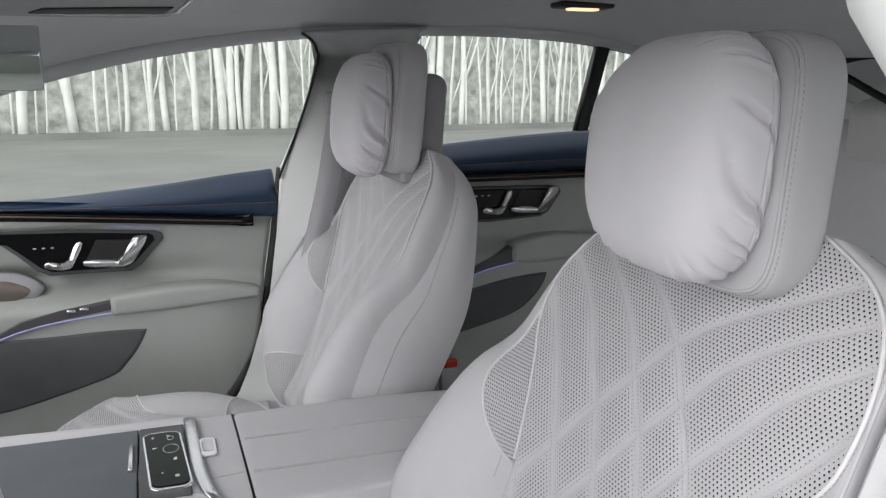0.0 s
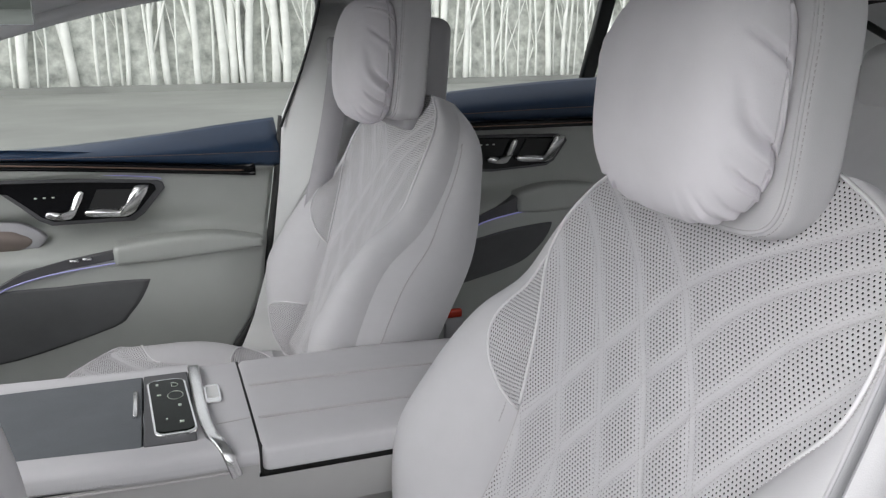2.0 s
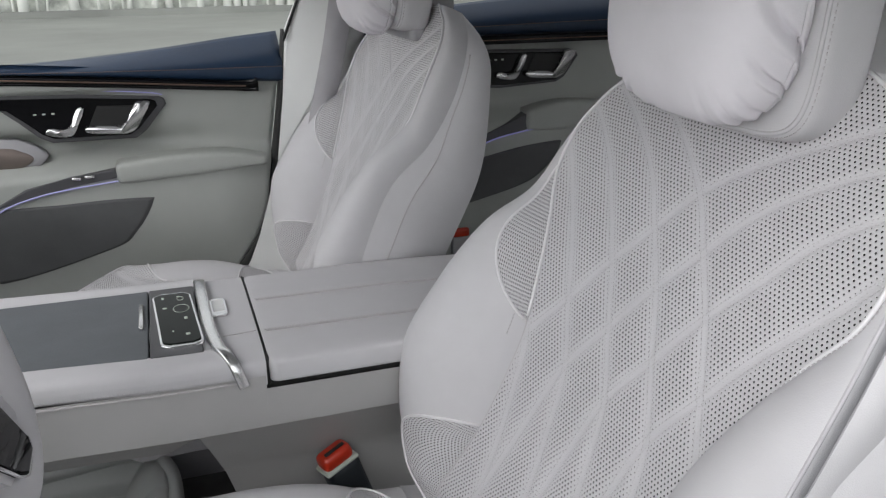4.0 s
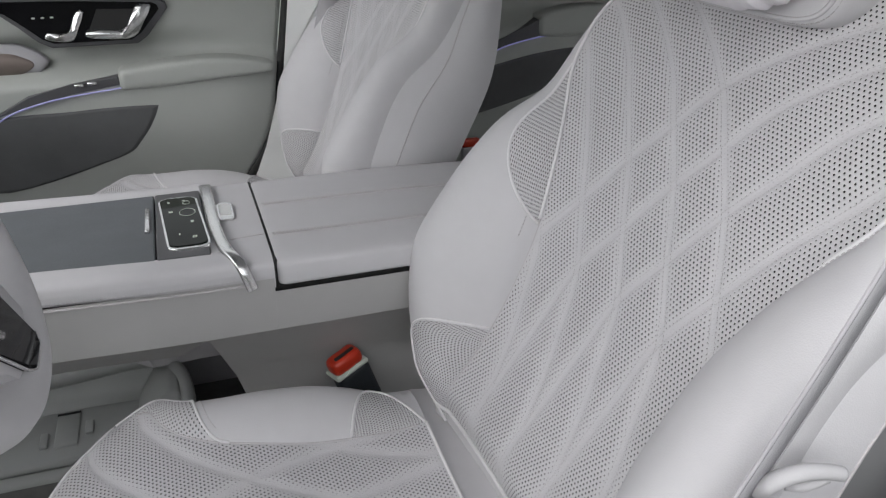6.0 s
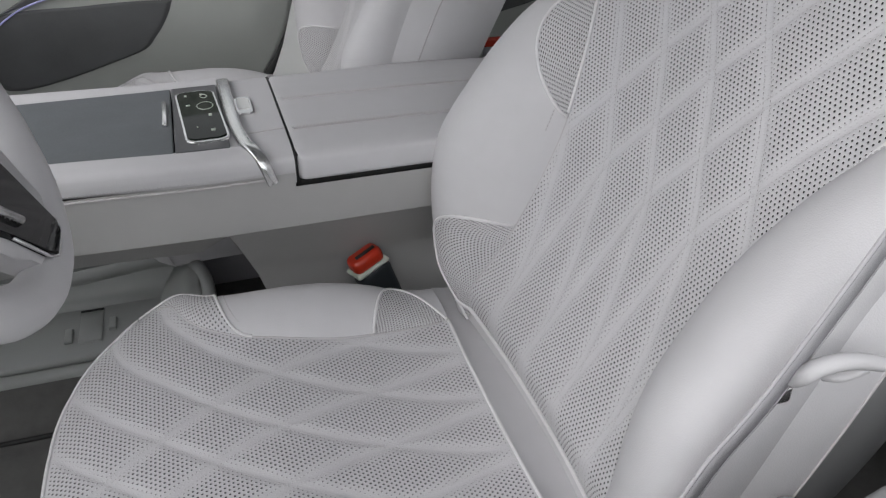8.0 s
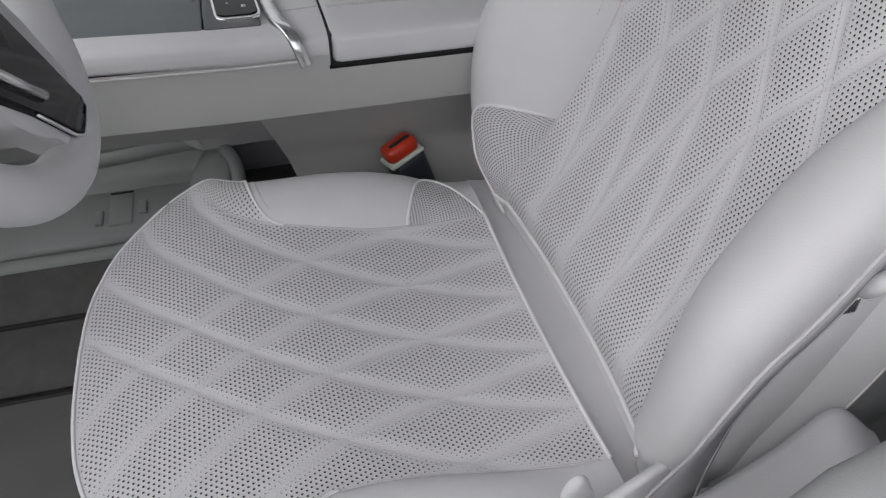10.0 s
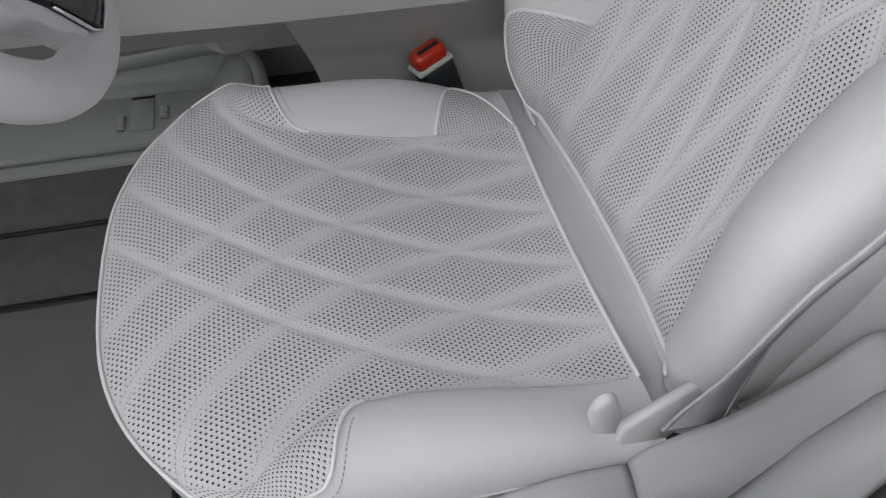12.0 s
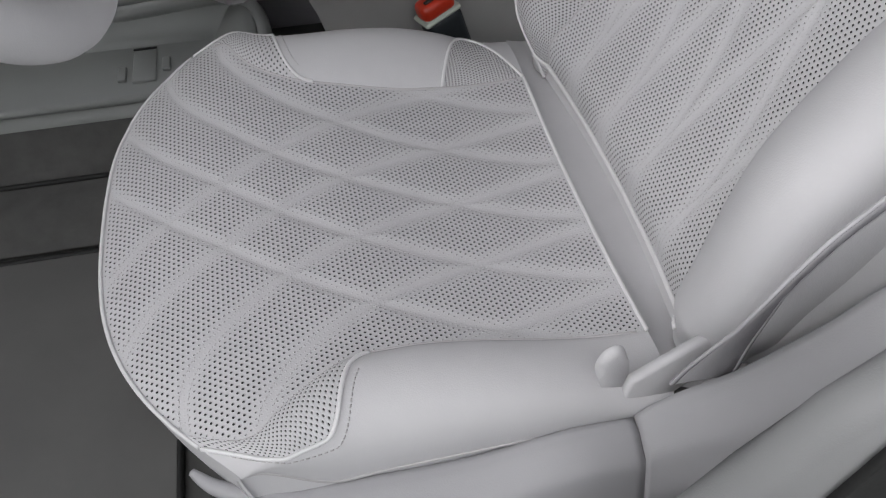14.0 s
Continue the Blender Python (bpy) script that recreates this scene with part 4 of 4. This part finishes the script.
def rail_f(x, w):
    """Leather side rail beside the veneer, rounded over."""
    e = lambda v, p: np.sign(v) * np.abs(v) ** p  # noqa: E731
    y0 = 0.892 + 0.010 * step(0.02, -0.20, x)
    y = y0 + 0.024 * e(np.cos(w), 0.6)
    cut = 0.026 + (0.916 - y) * 0.62
    return np.minimum(x, cut) + 0 * w, y, 0.7675 + 0.0150 * e(np.sin(w), 0.6) + 0.003 * step(0.0, -0.3, x)


mesh_part("side_rail", sheet(rail_f, lin(-0.62, 0.054, 50), lin(-math.pi, math.pi, 32)), M_LEATHER, console, "pale leather side rail")
part("stitching", seam_dots([(x, 0.869 + 0.010 * float(step(0.02, -0.20, x)), 0.761) for x in lin(-0.6, 0.05, 40)]), M_THREAD, console)
part("seam", tube([(x, 0.8685 + 0.010 * float(step(0.02, -0.20, x)), 0.7535) for x in lin(-0.6, 0.055, 40)], 0.0016, sides=6), M_THREAD, console)
far_rail = lambda x, w: (x + 0 * w, MID + 0.120 + 0.024 * np.cos(w), 0.752 + 0.031 * np.sin(w) + 0.006 * step(0.0, -0.3, x))  # noqa: E731
mesh_part("side_rail", sheet(far_rail, lin(-0.62, 0.022, 30), lin(-math.pi, math.pi, 32)), M_LEATHER, console, "pale leather side rail")
part("veneer_panel", slab([(-0.62, 0.915), (-0.038, 0.905), (-0.038, 1.118), (-0.62, 1.128)], 0.012, flat(0.770), 0.002), M_SLATE, console, "slate grey sliding console cover", False)
part("veneer_panel", slab([(-0.0365, 0.905), (0.022, 0.902), (0.020, 1.118), (-0.0365, 1.118)], 0.0125, flat(0.770), 0.002), M_SLATE2, console, "dark grey switch field", False)
part("cover_grip", round_box((0.006, 0.075, 0.006), (-0.046, 1.024, 0.784), 0.002, 3), M_CHROME, console, "silver grip of the cover")
def rounded(x0, x1, y0, y1, r):
    """Outline of a rectangle with round corners."""
    out = []
    for cx, cy, a0 in ((x1 - r, y1 - r, 0), (x0 + r, y1 - r, 90), (x0 + r, y0 + r, 180), (x1 - r, y0 + r, 270)):
        out += [(cx + r * math.cos(radians(a0 + 18 * j)), cy + r * math.sin(radians(a0 + 18 * j))) for j in range(6)]
    return out


lean_out = lambda pts: [(a + (1.006 - b) * 0.055, b) for a, b in pts]  # noqa: E731
part("release_latch", slab(rounded(0.0375, 0.0570, 1.004, 1.062, 0.006), 0.0035, flat(0.7780), 0.0015, 3), M_CHROME, console, "silver lid latch", False)
part("latch_recess", slab(rounded(0.0400, 0.0545, 1.018, 1.056, 0.004), 0.0006, flat(0.7815), 0), M_PILLAR, console, "", False)
part("seam", tube([(0.045 + 0.040 * q, 0.945 + 0.004 * q, 0.7786) for q in lin(0, 1, 12)], 0.0008, sides=5), M_THREAD, console)
scr = part("touch_panel", slab(lean_out(rounded(-0.0285, 0.0195, 0.922, 1.090, 0.011)), 0.004, flat(0.7815), 0.002, 3), M_CHROME, console, "silver-framed glass touch panel", False)
part("glass", slab(lean_out(rounded(-0.0262, 0.0172, 0.928, 1.085, 0.009)), 0.0018, flat(0.785), 0.001), M_SCREEN, scr, "dark glass", False)
for a, b, w, h in ((-0.016, 1.070, 0.003, 0.006), (0.003, 1.072, 0.004, 0.003), (-0.016, 1.036, 0.005, 0.004), (0.006, 0.998, 0.004, 0.007), (0.004, 0.950, 0.005, 0.006), (-0.012, 0.962, 0.002, 0.004)):
    part("touch_icon", round_box((w, h, 0.0006), (a + (1.006 - b) * 0.055, b, 0.7870), 0.0002, 1), M_ICON, scr)
for rx, ry, cy in ((0.0095, 0.013, 1.030), (0.0040, 0.006, 1.064)):
    part("touch_icon", tube([(0.002 + rx * math.cos(v), cy + ry * math.sin(v), 0.7870) for v in lin(0, 2 * math.pi, 20, endpoint=False)], 0.0005, True, 4), M_ICON, scr)

part("gap", round_box((0.55, 0.266, 0.012), (0.36, MID - 0.002, 0.738), 0.002, 1), M_RUBBER, console)

# console flank, lower apron, open shelf below
def flank_f(x, k):
    z = 0.757 - 0.077 * k
    return x, 0.8705 + 0.004 * np.sin(np.pi * k) + 0.020 * k**2 + 0.008 * step(0.02, -0.20, x), z


mesh_part("console_flank", sheet(flank_f, lin(-0.62, 0.085, 40), lin(0.0, 1, 12)), M_FLANK, console, "grey leather console flank")
mesh_part("console_flank", sheet(lambda x, k: flank_f(x, 0.24 + 0.76 * k), lin(0.0851, 0.62, 40), lin(0.0, 1, 12)), M_FLANK, console, "grey leather console flank")
lower_side = lambda x, k: (x - 0.05 * k * step(-0.10, 0.02, x), 0.894 + 0.008 * step(0.02, -0.20, x) + 0.075 * k**0.8, 0.680 - 0.060 * k)  # noqa: E731
mesh_part("console_lower_side", sheet(lower_side, lin(-0.62, 0.02, 40), lin(0, 1, 10)), M_FLANK, console, "grey leather lower console side")
apron = lambda x, k: (x + 0.10 * k * step(0.10, 0.0, x), 0.900 + 0.085 * np.clip(k * 3, 0, 1)**0.8, 0.680 - 0.34 * k)  # noqa: E731
mesh_part("console_apron", sheet(apron, lin(0.0, 0.62, 40), lin(0, 1, 16)), M_FLANK, console, "grey lower console side")
part("seam", tube([(x, 0.8955, 0.6805 + 0.000 * float(step(0.0, 0.2, x))) for x in lin(0.0, 0.60, 30)], 0.0022, sides=6), M_RUBBER, console)
part("console_underside", round_box((0.70, 0.16, 0.03), (-0.28, MID + 0.02, 0.700), 0.012), M_TRIM, console)
part("console_core", round_box((0.50, 0.04, 0.36), (0.36, MID, 0.50), 0.01), M_TRIM, console)

# storage tray between the footwells, standing on the floor
tray = thing("storage_tray", "pale grey moulded storage tray below the console", "tray", (-0.2, 1.12, FLOOR))


TRAY_Y = curve_fn((0, 0.06, 0.12, 0.22, 0.45, 0.60, 0.72, 0.84, 0.92, 1), (-0.040, -0.039, -0.030, -0.010, 0.060, 0.110, 0.126, 0.132, 0.140, 0.148))
TRAY_Z = curve_fn((0, 0.06, 0.12, 0.22, 0.45, 0.60, 0.72, 0.84, 0.92, 1), (0.0, 0.070, 0.090, 0.094, 0.100, 0.112, 0.142, 0.166, 0.164, 0.06))


def tray_f(x, k):
    """Shallow moulded tray, low at the driver's side, with a raised rim at the far side that sweeps round the rear end."""
    y, z = TRAY_Y(k), TRAY_Z(k)
    end = step(-0.135, -0.060, x)
    z = np.maximum(z, step(0.02, 0.30, k) * (0.094 + 0.072 * end) * step(1.0, 0.93, k))
    z = z * (1 - 0.55 * step(-0.050, -0.030, x))
    squeeze = np.sqrt(np.clip(1 - np.clip((x + 0.17) / 0.145, 0, 1) ** 2.6, 0.0, 1))
    return x, 1.125 + np.where(y > 0, y * (0.30 + 0.70 * squeeze), y), FLOOR + z


solid(mesh_part("tray_body", sheet(tray_f, np.r_[lin(-0.75, -0.19, 20), lin(-0.18, -0.030, 50)], lin(0, 1, 90)), M_TRAY, tray, "pale grey moulded tray"), 0.004)
part("tray_rim", tube(smooth_line([(-0.70, 1.215, 0.462), (-0.30, 1.218, 0.464), (-0.202, 1.221, 0.466), (-0.120, 1.233, 0.467), (-0.080, 1.230, 0.466), (-0.055, 1.209, 0.464), (-0.040, 1.164, 0.460), (-0.037, 1.111, 0.448), (-0.037, 1.08, 0.40)], 6), 0.011, sides=12), M_TRAY, tray, "rounded tray rim")
part("tray_lid", slab([(-0.7, 1.095), (-0.150, 1.095), (-0.118, 1.115), (-0.105, 1.150), (-0.108, 1.220), (-0.125, 1.234), (-0.7, 1.228)], 0.010, flat(FLOOR + 0.096), 0.006, 3), M_TRAY, tray)
part("tray_slot", round_box((0.034, 0.004, 0.002), (-0.218, 1.214, FLOOR + 0.107), 0.0005, 1), M_RUBBER, tray)
part("tray_clip", round_box((0.034, 0.080, 0.004), (-0.217, 1.168, FLOOR + 0.107), 0.002, 2), M_TRAY, tray, "raised tray strap")
part("tray_clip", round_box((0.012, 0.030, 0.006), (-0.186, 1.166, FLOOR + 0.108), 0.002, 2), M_TRAY, tray)
part("tray_clip", round_box((0.012, 0.034, 0.006), (-0.248, 1.150, FLOOR + 0.108), 0.002, 2), M_TRAY, tray)
floor_mat = thing("floor_mat", "pale grey floor mat in the driver footwell", "floor mat", (-0.5, 0.6, FLOOR))
part("mat", slab(rounded(-0.86, -0.19, 0.33, 0.905, 0.04), 0.010, flat(FLOOR - 0.004), 0.004, 3), plain("grey_velour_mat", (0.175, 0.172, 0.168), 0.9, vary=0.07, scale=9, grain=1200, relief=0.0012), floor_mat, "pale grey velour mat")
part("edging", tube([(a, b, FLOOR + 0.005) for a, b in rounded(-0.86, -0.19, 0.33, 0.905, 0.04)], 0.004, True, 6), M_RUBBER, floor_mat, "dark edging")
tunnel = lambda x, k: (x, 0.918 + 0.48 * k, FLOOR + 0.004 + 0.022 * step(0.0, 0.12, k) + 0.056 * step(0.24, 0.37, k))  # noqa: E731
structure("tunnel_joint", tube([(x, 1.030, FLOOR + 0.028) for x in lin(-0.9, -0.05, 12)], 0.004, sides=6), M_RUBBER, "dark joint along the tunnel side")
structure("floor_tunnel", sheet(tunnel, lin(-0.9, 1.8, 30), lin(0, 1, 30)), M_CARPET, "carpeted centre tunnel side")

# belt buckle beside the driver seat
buckle = thing("belt_buckle", "dark seat belt buckle with red release button", "buckle", (0.178, 0.948, 0.50))
lean = Matrix.Rotation(radians(-18), 3, "Y") @ Matrix.Rotation(radians(20), 3, "Z")
c0 = Vector((0.174, 0.948, 0.568))
part("housing", round_box((0.050, 0.032, 0.095), c0 + lean @ Vector((0.004, 0, -0.042)), 0.011, 4, lean), plain("charcoal_plastic", (0.030, 0.036, 0.042), 0.45), buckle, "dark charcoal housing")
part("band", round_box((0.0515, 0.0340, 0.007), c0 + lean @ Vector((0.002, 0, 0.005)), 0.0035, 3, lean), M_ICON, buckle, "pale band")
part("button", round_box((0.046, 0.029, 0.024), c0 + lean @ Vector((0.002, 0, 0.016)), 0.009, 4, lean), M_RED, buckle, "red release button")
part("slot", round_box((0.030, 0.006, 0.003), c0 + lean @ Vector((0.003, -0.006, 0.0285)), 0.001, 1, lean), M_RUBBER, buckle)
part("stalk", tube([c0 + lean @ Vector((0, 0, -0.07)), (0.20, 0.945, 0.46), (0.21, 0.94, 0.36)], 0.010, sides=8), M_RUBBER, buckle)
far_buckle = thing("belt_buckle", "red rear belt buckle button behind the passenger seat", "buckle", (0.567, 1.60, 0.60))
part("button", round_box((0.040, 0.014, 0.018), (0.587, 1.60, 0.646), 0.004, 3), M_RED, far_buckle, "red button")
part("housing", round_box((0.042, 0.016, 0.09), (0.589, 1.602, 0.592), 0.004, 3), M_TRIM, far_buckle)
part("stalk", tube([(0.590, 1.602, 0.56), (0.595, 1.602, 0.44), (0.60, 1.60, FLOOR - 0.01)], 0.010, sides=8), M_RUBBER, far_buckle)

# ---- driver side: seat flank panel, belt, hook, sill ----
flank_cover = thing("seat_side_cover", "smooth grey plastic side cover of the driver seat", "seat cover", (0.1, 0.33, FLOOR))


def cover_f(x0, x1, top, out):
    """A rounded cover: lip at the seat, bulging towards the sill, then falling to the floor rail."""
    def f(t, k):
        x = x0 + (x1 - x0) * t
        z0 = top(x)
        dy = np.interp(k, (0, 0.10, 0.25, 0.45, 0.7, 1), (0, 0.012, 0.032, 0.044, 0.048, 0.040))
        dz = np.interp(k, (0, 0.10, 0.25, 0.45, 0.7, 1), (0, 0.002, 0.014, 0.050, 0.11, 0.22))
        return x + 0 * k, 0.373 - 0.038 * step(0.20, 0.30, x) - dy * out(x), z0 - dz
    return f


front_top = curve_fn((-0.12, -0.05, 0.08, 0.158, 0.20), (0.556, 0.562, 0.560, 0.572, 0.570))
rear_top = curve_fn((0.198, 0.222, 0.25, 0.278, 0.31, 0.36), (0.570, 0.600, 0.640, 0.692, 0.735, 0.70))
one = lambda x: 1 + 0 * x  # noqa: E731
solid(mesh_part("cover", sheet(cover_f(-0.115, 0.2002, front_top, one), lin(0, 1, 40), lin(0, 1, 30)), M_TRIM, flank_cover, "grey plastic cover"), 0.015, 1)
solid(mesh_part("recliner_cover", sheet(cover_f(0.1998, 0.36, rear_top, lambda x: 1.0 + 0.2 * step(0.20, 0.27, x) - 0.6 * step(0.33, 0.36, x)), lin(0, 1, 40), lin(0, 1, 30)), M_TRIM, flank_cover, "smooth grey recliner cover"), 0.015, 1)
part("anchor_bracket", slab([(0.196, 0.604), (0.256, 0.650), (0.262, 0.640), (0.258, 0.607), (0.234, 0.579), (0.203, 0.556), (0.190, 0.560)], 0.008, lambda a, b, c: (a, 0.389 - c, b), 0.003), M_LEATHER, flank_cover, "pale belt anchor bracket")
flap = smooth_line([(0.172, 0.610), (0.176, 0.629), (0.186, 0.634), (0.194, 0.621), (0.199, 0.580), (0.195, 0.567), (0.183, 0.580)], 4, True)
part("bolster_flap", slab(flap, 0.007, lambda a, b, c: (a, 0.396 - c, b), 0.006, 4), M_LEATHER, flank_cover, "rounded leather end of the bolster")
part("front_flange", tube(smooth_line([(-0.122, 0.400, 0.566), (-0.106, 0.386, 0.563), (-0.080, 0.375, 0.560), (-0.050, 0.369, 0.557), (0.0, 0.367, 0.553)], 6), lambda t: 0.002 + 0.005 * math.sin(math.pi * min(1.0, t * 0.9 + 0.05)), sides=10), M_TRIM, flank_cover, "pale flange below the cushion front")
part("embossed_mark", tube(smooth_line([(0.280, 0.328, 0.612), (0.306, 0.326, 0.636), (0.311, 0.322, 0.628), (0.285, 0.324, 0.604)], 4, True), 0.0006, True, 5), M_TRIM, flank_cover)
belt = thing("seat_belt", "grey driver seat belt webbing running to its lower anchor", "seat belt", (0.2, 0.33, 0.62))


def ribbon(path, wide, turn, shift=0.0, thick=0.0007):
    """Flat webbing along a line, with a little thickness."""
    L = smooth_line(path, 8)
    bm = bmesh.new()
    rows = []
    for k, p in enumerate(L):
        a, b = Vector(L[max(k - 1, 0)]), Vector(L[min(k + 1, len(L) - 1)])
        d = (b - a).normalized()
        way = turn(k / (len(L) - 1)) if callable(turn) else turn
        w = (way - d * way.dot(d)).normalized()
        n = d.cross(w)
        rows.append([bm.verts.new(Vector(p) + w * (shift + i * wide / 2) + n * j * thick) for i, j in ((-1, -1), (1, -1), (1, 1), (-1, 1))])
    for a, b in zip(rows, rows[1:]):
        for j in range(4):
            bm.faces.new((a[j], a[(j + 1) % 4], b[(j + 1) % 4], b[j]))
    return bm


BELT_PATH = [(0.236, 0.362, 0.625), (0.234, 0.352, 0.668), (0.241, 0.340, 0.730), (0.257, 0.333, 0.785), (0.285, 0.325, 0.850), (0.345, 0.315, 1.00), (0.40, 0.30, 1.20)]
belt_turn = lambda f: Vector((0.9, -0.1, 0.2)).lerp(Vector((0.50, 0.42, -0.75)), min(1.0, f * 3.2))
web = part("webbing", ribbon(BELT_PATH, 0.046, belt_turn), M_BELT, belt, "grey woven webbing")
for shift in (-0.0215, 0.0215):
    part("selvedge", ribbon(BELT_PATH, 0.003, belt_turn, shift, 0.0011), M_BELT, belt)
hook = thing("belt_guide", "pale plastic belt guide hook on the seat flank", "hook", (0.30, 0.33, 0.84))
part("hook_arm", tube(smooth_line([(0.300, 0.334, 0.840), (0.300, 0.327, 0.848), (0.306, 0.324, 0.854), (0.320, 0.322, 0.856), (0.336, 0.322, 0.852), (0.349, 0.322, 0.847)], 5), lambda t: 0.0062 - 0.0016 * t, sides=10), M_LEATHER, hook, "pale plastic arm")
part("hook_clip", tube(smooth_line([(0.322, 0.335, 0.836), (0.328, 0.327, 0.840), (0.340, 0.324, 0.846)], 4), 0.004, sides=8), M_LEATHER, hook)
part("anchor", round_box((0.010, 0.008, 0.012), (0.302, 0.342, 0.822), 0.002, 2), M_CHROME, hook, "chrome pin")
passenger_belt = thing("seat_belt", "grey passenger seat belt hanging from the far pillar", "seat belt", (0.38, 1.66, 0.9))
part("webbing", ribbon([(0.372, 1.655, 1.20), (0.345, 1.655, 1.05), (0.30, 1.66, 0.86), (0.255, 1.67, 0.62)], 0.048, Vector((1, 0.1, 0))), M_BELT, passenger_belt, "grey woven webbing")
part("belt_loop", round_box((0.06, 0.02, 0.05), (0.372, 1.655, 1.205), 0.008, 3), M_TRIM, passenger_belt)
structure("door_sill", round_box((1.9, 0.16, 0.20), (0.1, 0.19, 0.36), 0.04, 4), M_TRIM, "grey driver door sill")
# ---- steering wheel ----
wheel = thing("steering_wheel", "pale leather steering wheel with gloss black spoke switches", "steering wheel", (-0.205, SEAT_Y + 0.018, 0.963))
wm = Matrix.Translation((-0.205, SEAT_Y + 0.018, 0.963)) @ Matrix.Rotation(radians(-25), 4, "Y") @ Matrix.Rotation(radians(90), 4, "Y")
# local x: down the wheel, y: across, z: towards the driver
def wp(x, y, z=0.0):
    c, s = math.cos(radians(60)), math.sin(radians(60))
    return wm @ Vector((x * c + y * s, y * c - x * s, z))


ring = [wp(0.166 * math.cos(a), 0.168 * math.sin(a)) for a in lin(0, 2 * math.pi, 90, endpoint=False)]
part("rim", tube(ring, 0.019, True, 16), M_LEATHER, wheel, "pale leather rim")
for s in (1, -1):
    at = lambda a, b, c, s=s: wm @ Vector((s * a, s * b, c))  # noqa: E731
    sp = part("spoke", slab(smooth_line([(0.02, 0.06), (0.09, 0.066), (0.160, 0.074), (0.172, 0.030), (0.166, -0.006), (0.126, -0.040), (0.084, -0.082), (0.03, -0.05)], 3, True), 0.020, lambda a, b, c: at(a, b, c - 0.008), 0.006, 3), M_LEATHER, wheel, "pale leather spoke")
    pad = part("switch_pad", slab([(0.035, 0.034), (0.10, 0.038), (0.150, 0.044), (0.158, 0.036), (0.160, 0.002), (0.152, -0.009), (0.119, -0.032), (0.082, -0.066), (0.045, -0.045)], 0.006, lambda a, b, c: at(a, b, c + 0.0125), 0.002), M_PIANO, sp, "polished black switch pad", False)
    part("switch_bar", tube([at(0.072, -0.050, 0.020), at(0.118, -0.012, 0.020)], 0.004, sides=8), M_CHROME, sp, "silver switch bar")
    part("trim_edge", tube([at(a, b, 0.0165) for a, b in ((0.150, 0.0455), (0.1595, 0.037), (0.1615, 0.002), (0.153, -0.0105), (0.119, -0.0335))], 0.0014, sides=6), M_CHROME, sp)
part("hub", slab(smooth_line([(-0.06, -0.07), (-0.06, 0.07), (0.04, 0.075), (0.075, 0.04), (0.075, -0.04), (0.04, -0.075)], 4, True), 0.04, lambda a, b, c: wp(a, b, c - 0.025), 0.01, 3), M_LEATHER, wheel, "pale leather hub")
part("column", tube([wp(0, 0, -0.02), wp(0, 0, -0.42)], 0.045, sides=20), M_RUBBER, wheel)

# ---- roof things ----
mirror = thing("rear_view_mirror", "frameless rear view mirror with grey housing", "mirror", (-0.11, 0.75, 1.27))
part("housing", round_box((0.186, 0.028, 0.046), (-0.173, 0.760, 1.260), 0.012, 4), M_RUBBER, mirror, "dark mirror housing")
part("glass", round_box((0.192, 0.004, 0.051), (-0.172, 0.744, 1.260), 0.0018, 2), M_MIRROR, mirror, "mirror glass")
part("stem", tube([(-0.17, 0.77, 1.275), (-0.20, 0.82, 1.32), (-0.22, 0.86, 1.36)], 0.014, sides=10), M_RUBBER, mirror)
roof_unit = thing("overhead_console", "grey overhead console with dark slot", "overhead console", (-0.05, MID + 0.3, 1.38))
at_z = lambda z0: (lambda a, b, c: (a, b, z0 - c))  # noqa: E731
part("unit", slab([(-0.30, 0.82), (0.03, 0.82), (0.060, 0.95), (0.046, 1.19), (0.0, 1.23), (-0.30, 1.26)], 0.05, at_z(1.380), 0.012, 4), M_TRIM, roof_unit)
part("slot", slab([(-0.130, 1.170), (-0.106, 1.100), (0.039, 1.036), (0.030, 1.123)], 0.004, at_z(1.332), 0.001), M_RUBBER, roof_unit, "dark slot")
part("trim_line", tube(smooth_line([(-0.12, 1.178, 1.330), (0.030, 1.130, 1.330), (0.048, 1.06, 1.331), (0.056, 0.96, 1.332)], 5), 0.0022, sides=6), M_CHROME, roof_unit, "silver edge line")
lamp = thing("reading_lamp", "small warm reading lamp set in the headliner", "lamp", (0.76, 1.37, 1.42))
part("bezel", round_box((0.11, 0.05, 0.012), (0.765, 1.372, 1.385), 0.005, 2), M_RUBBER, lamp)
part("lens", round_box((0.06, 0.022, 0.008), (0.765, 1.372, 1.379), 0.003, 2), M_LAMP, lamp, "warm lit lens")

# ---- rear seat ----
rear = thing("back_bench", "pale grey leather rear bench with headrests", "bench", (1.2, MID, FLOOR))
part("cushion", round_box((0.52, 1.36, 0.20), (1.02, MID, 0.52), 0.07, 5), M_LEATHER, rear, "pale leather rear cushion")
part("backrest", round_box((0.18, 1.34, 0.66), (1.42, MID, 0.85), 0.07, 5, Matrix.Rotation(radians(24), 3, "Y")), M_LEATHER, rear, "pale leather rear backrest")
for yy in (0.70, 1.29):
    hd = part("headrest", round_box((0.10, 0.22, 0.15), (1.47, yy, 1.14), 0.045, 5), M_LEATHER, rear, "pale leather rear headrest")
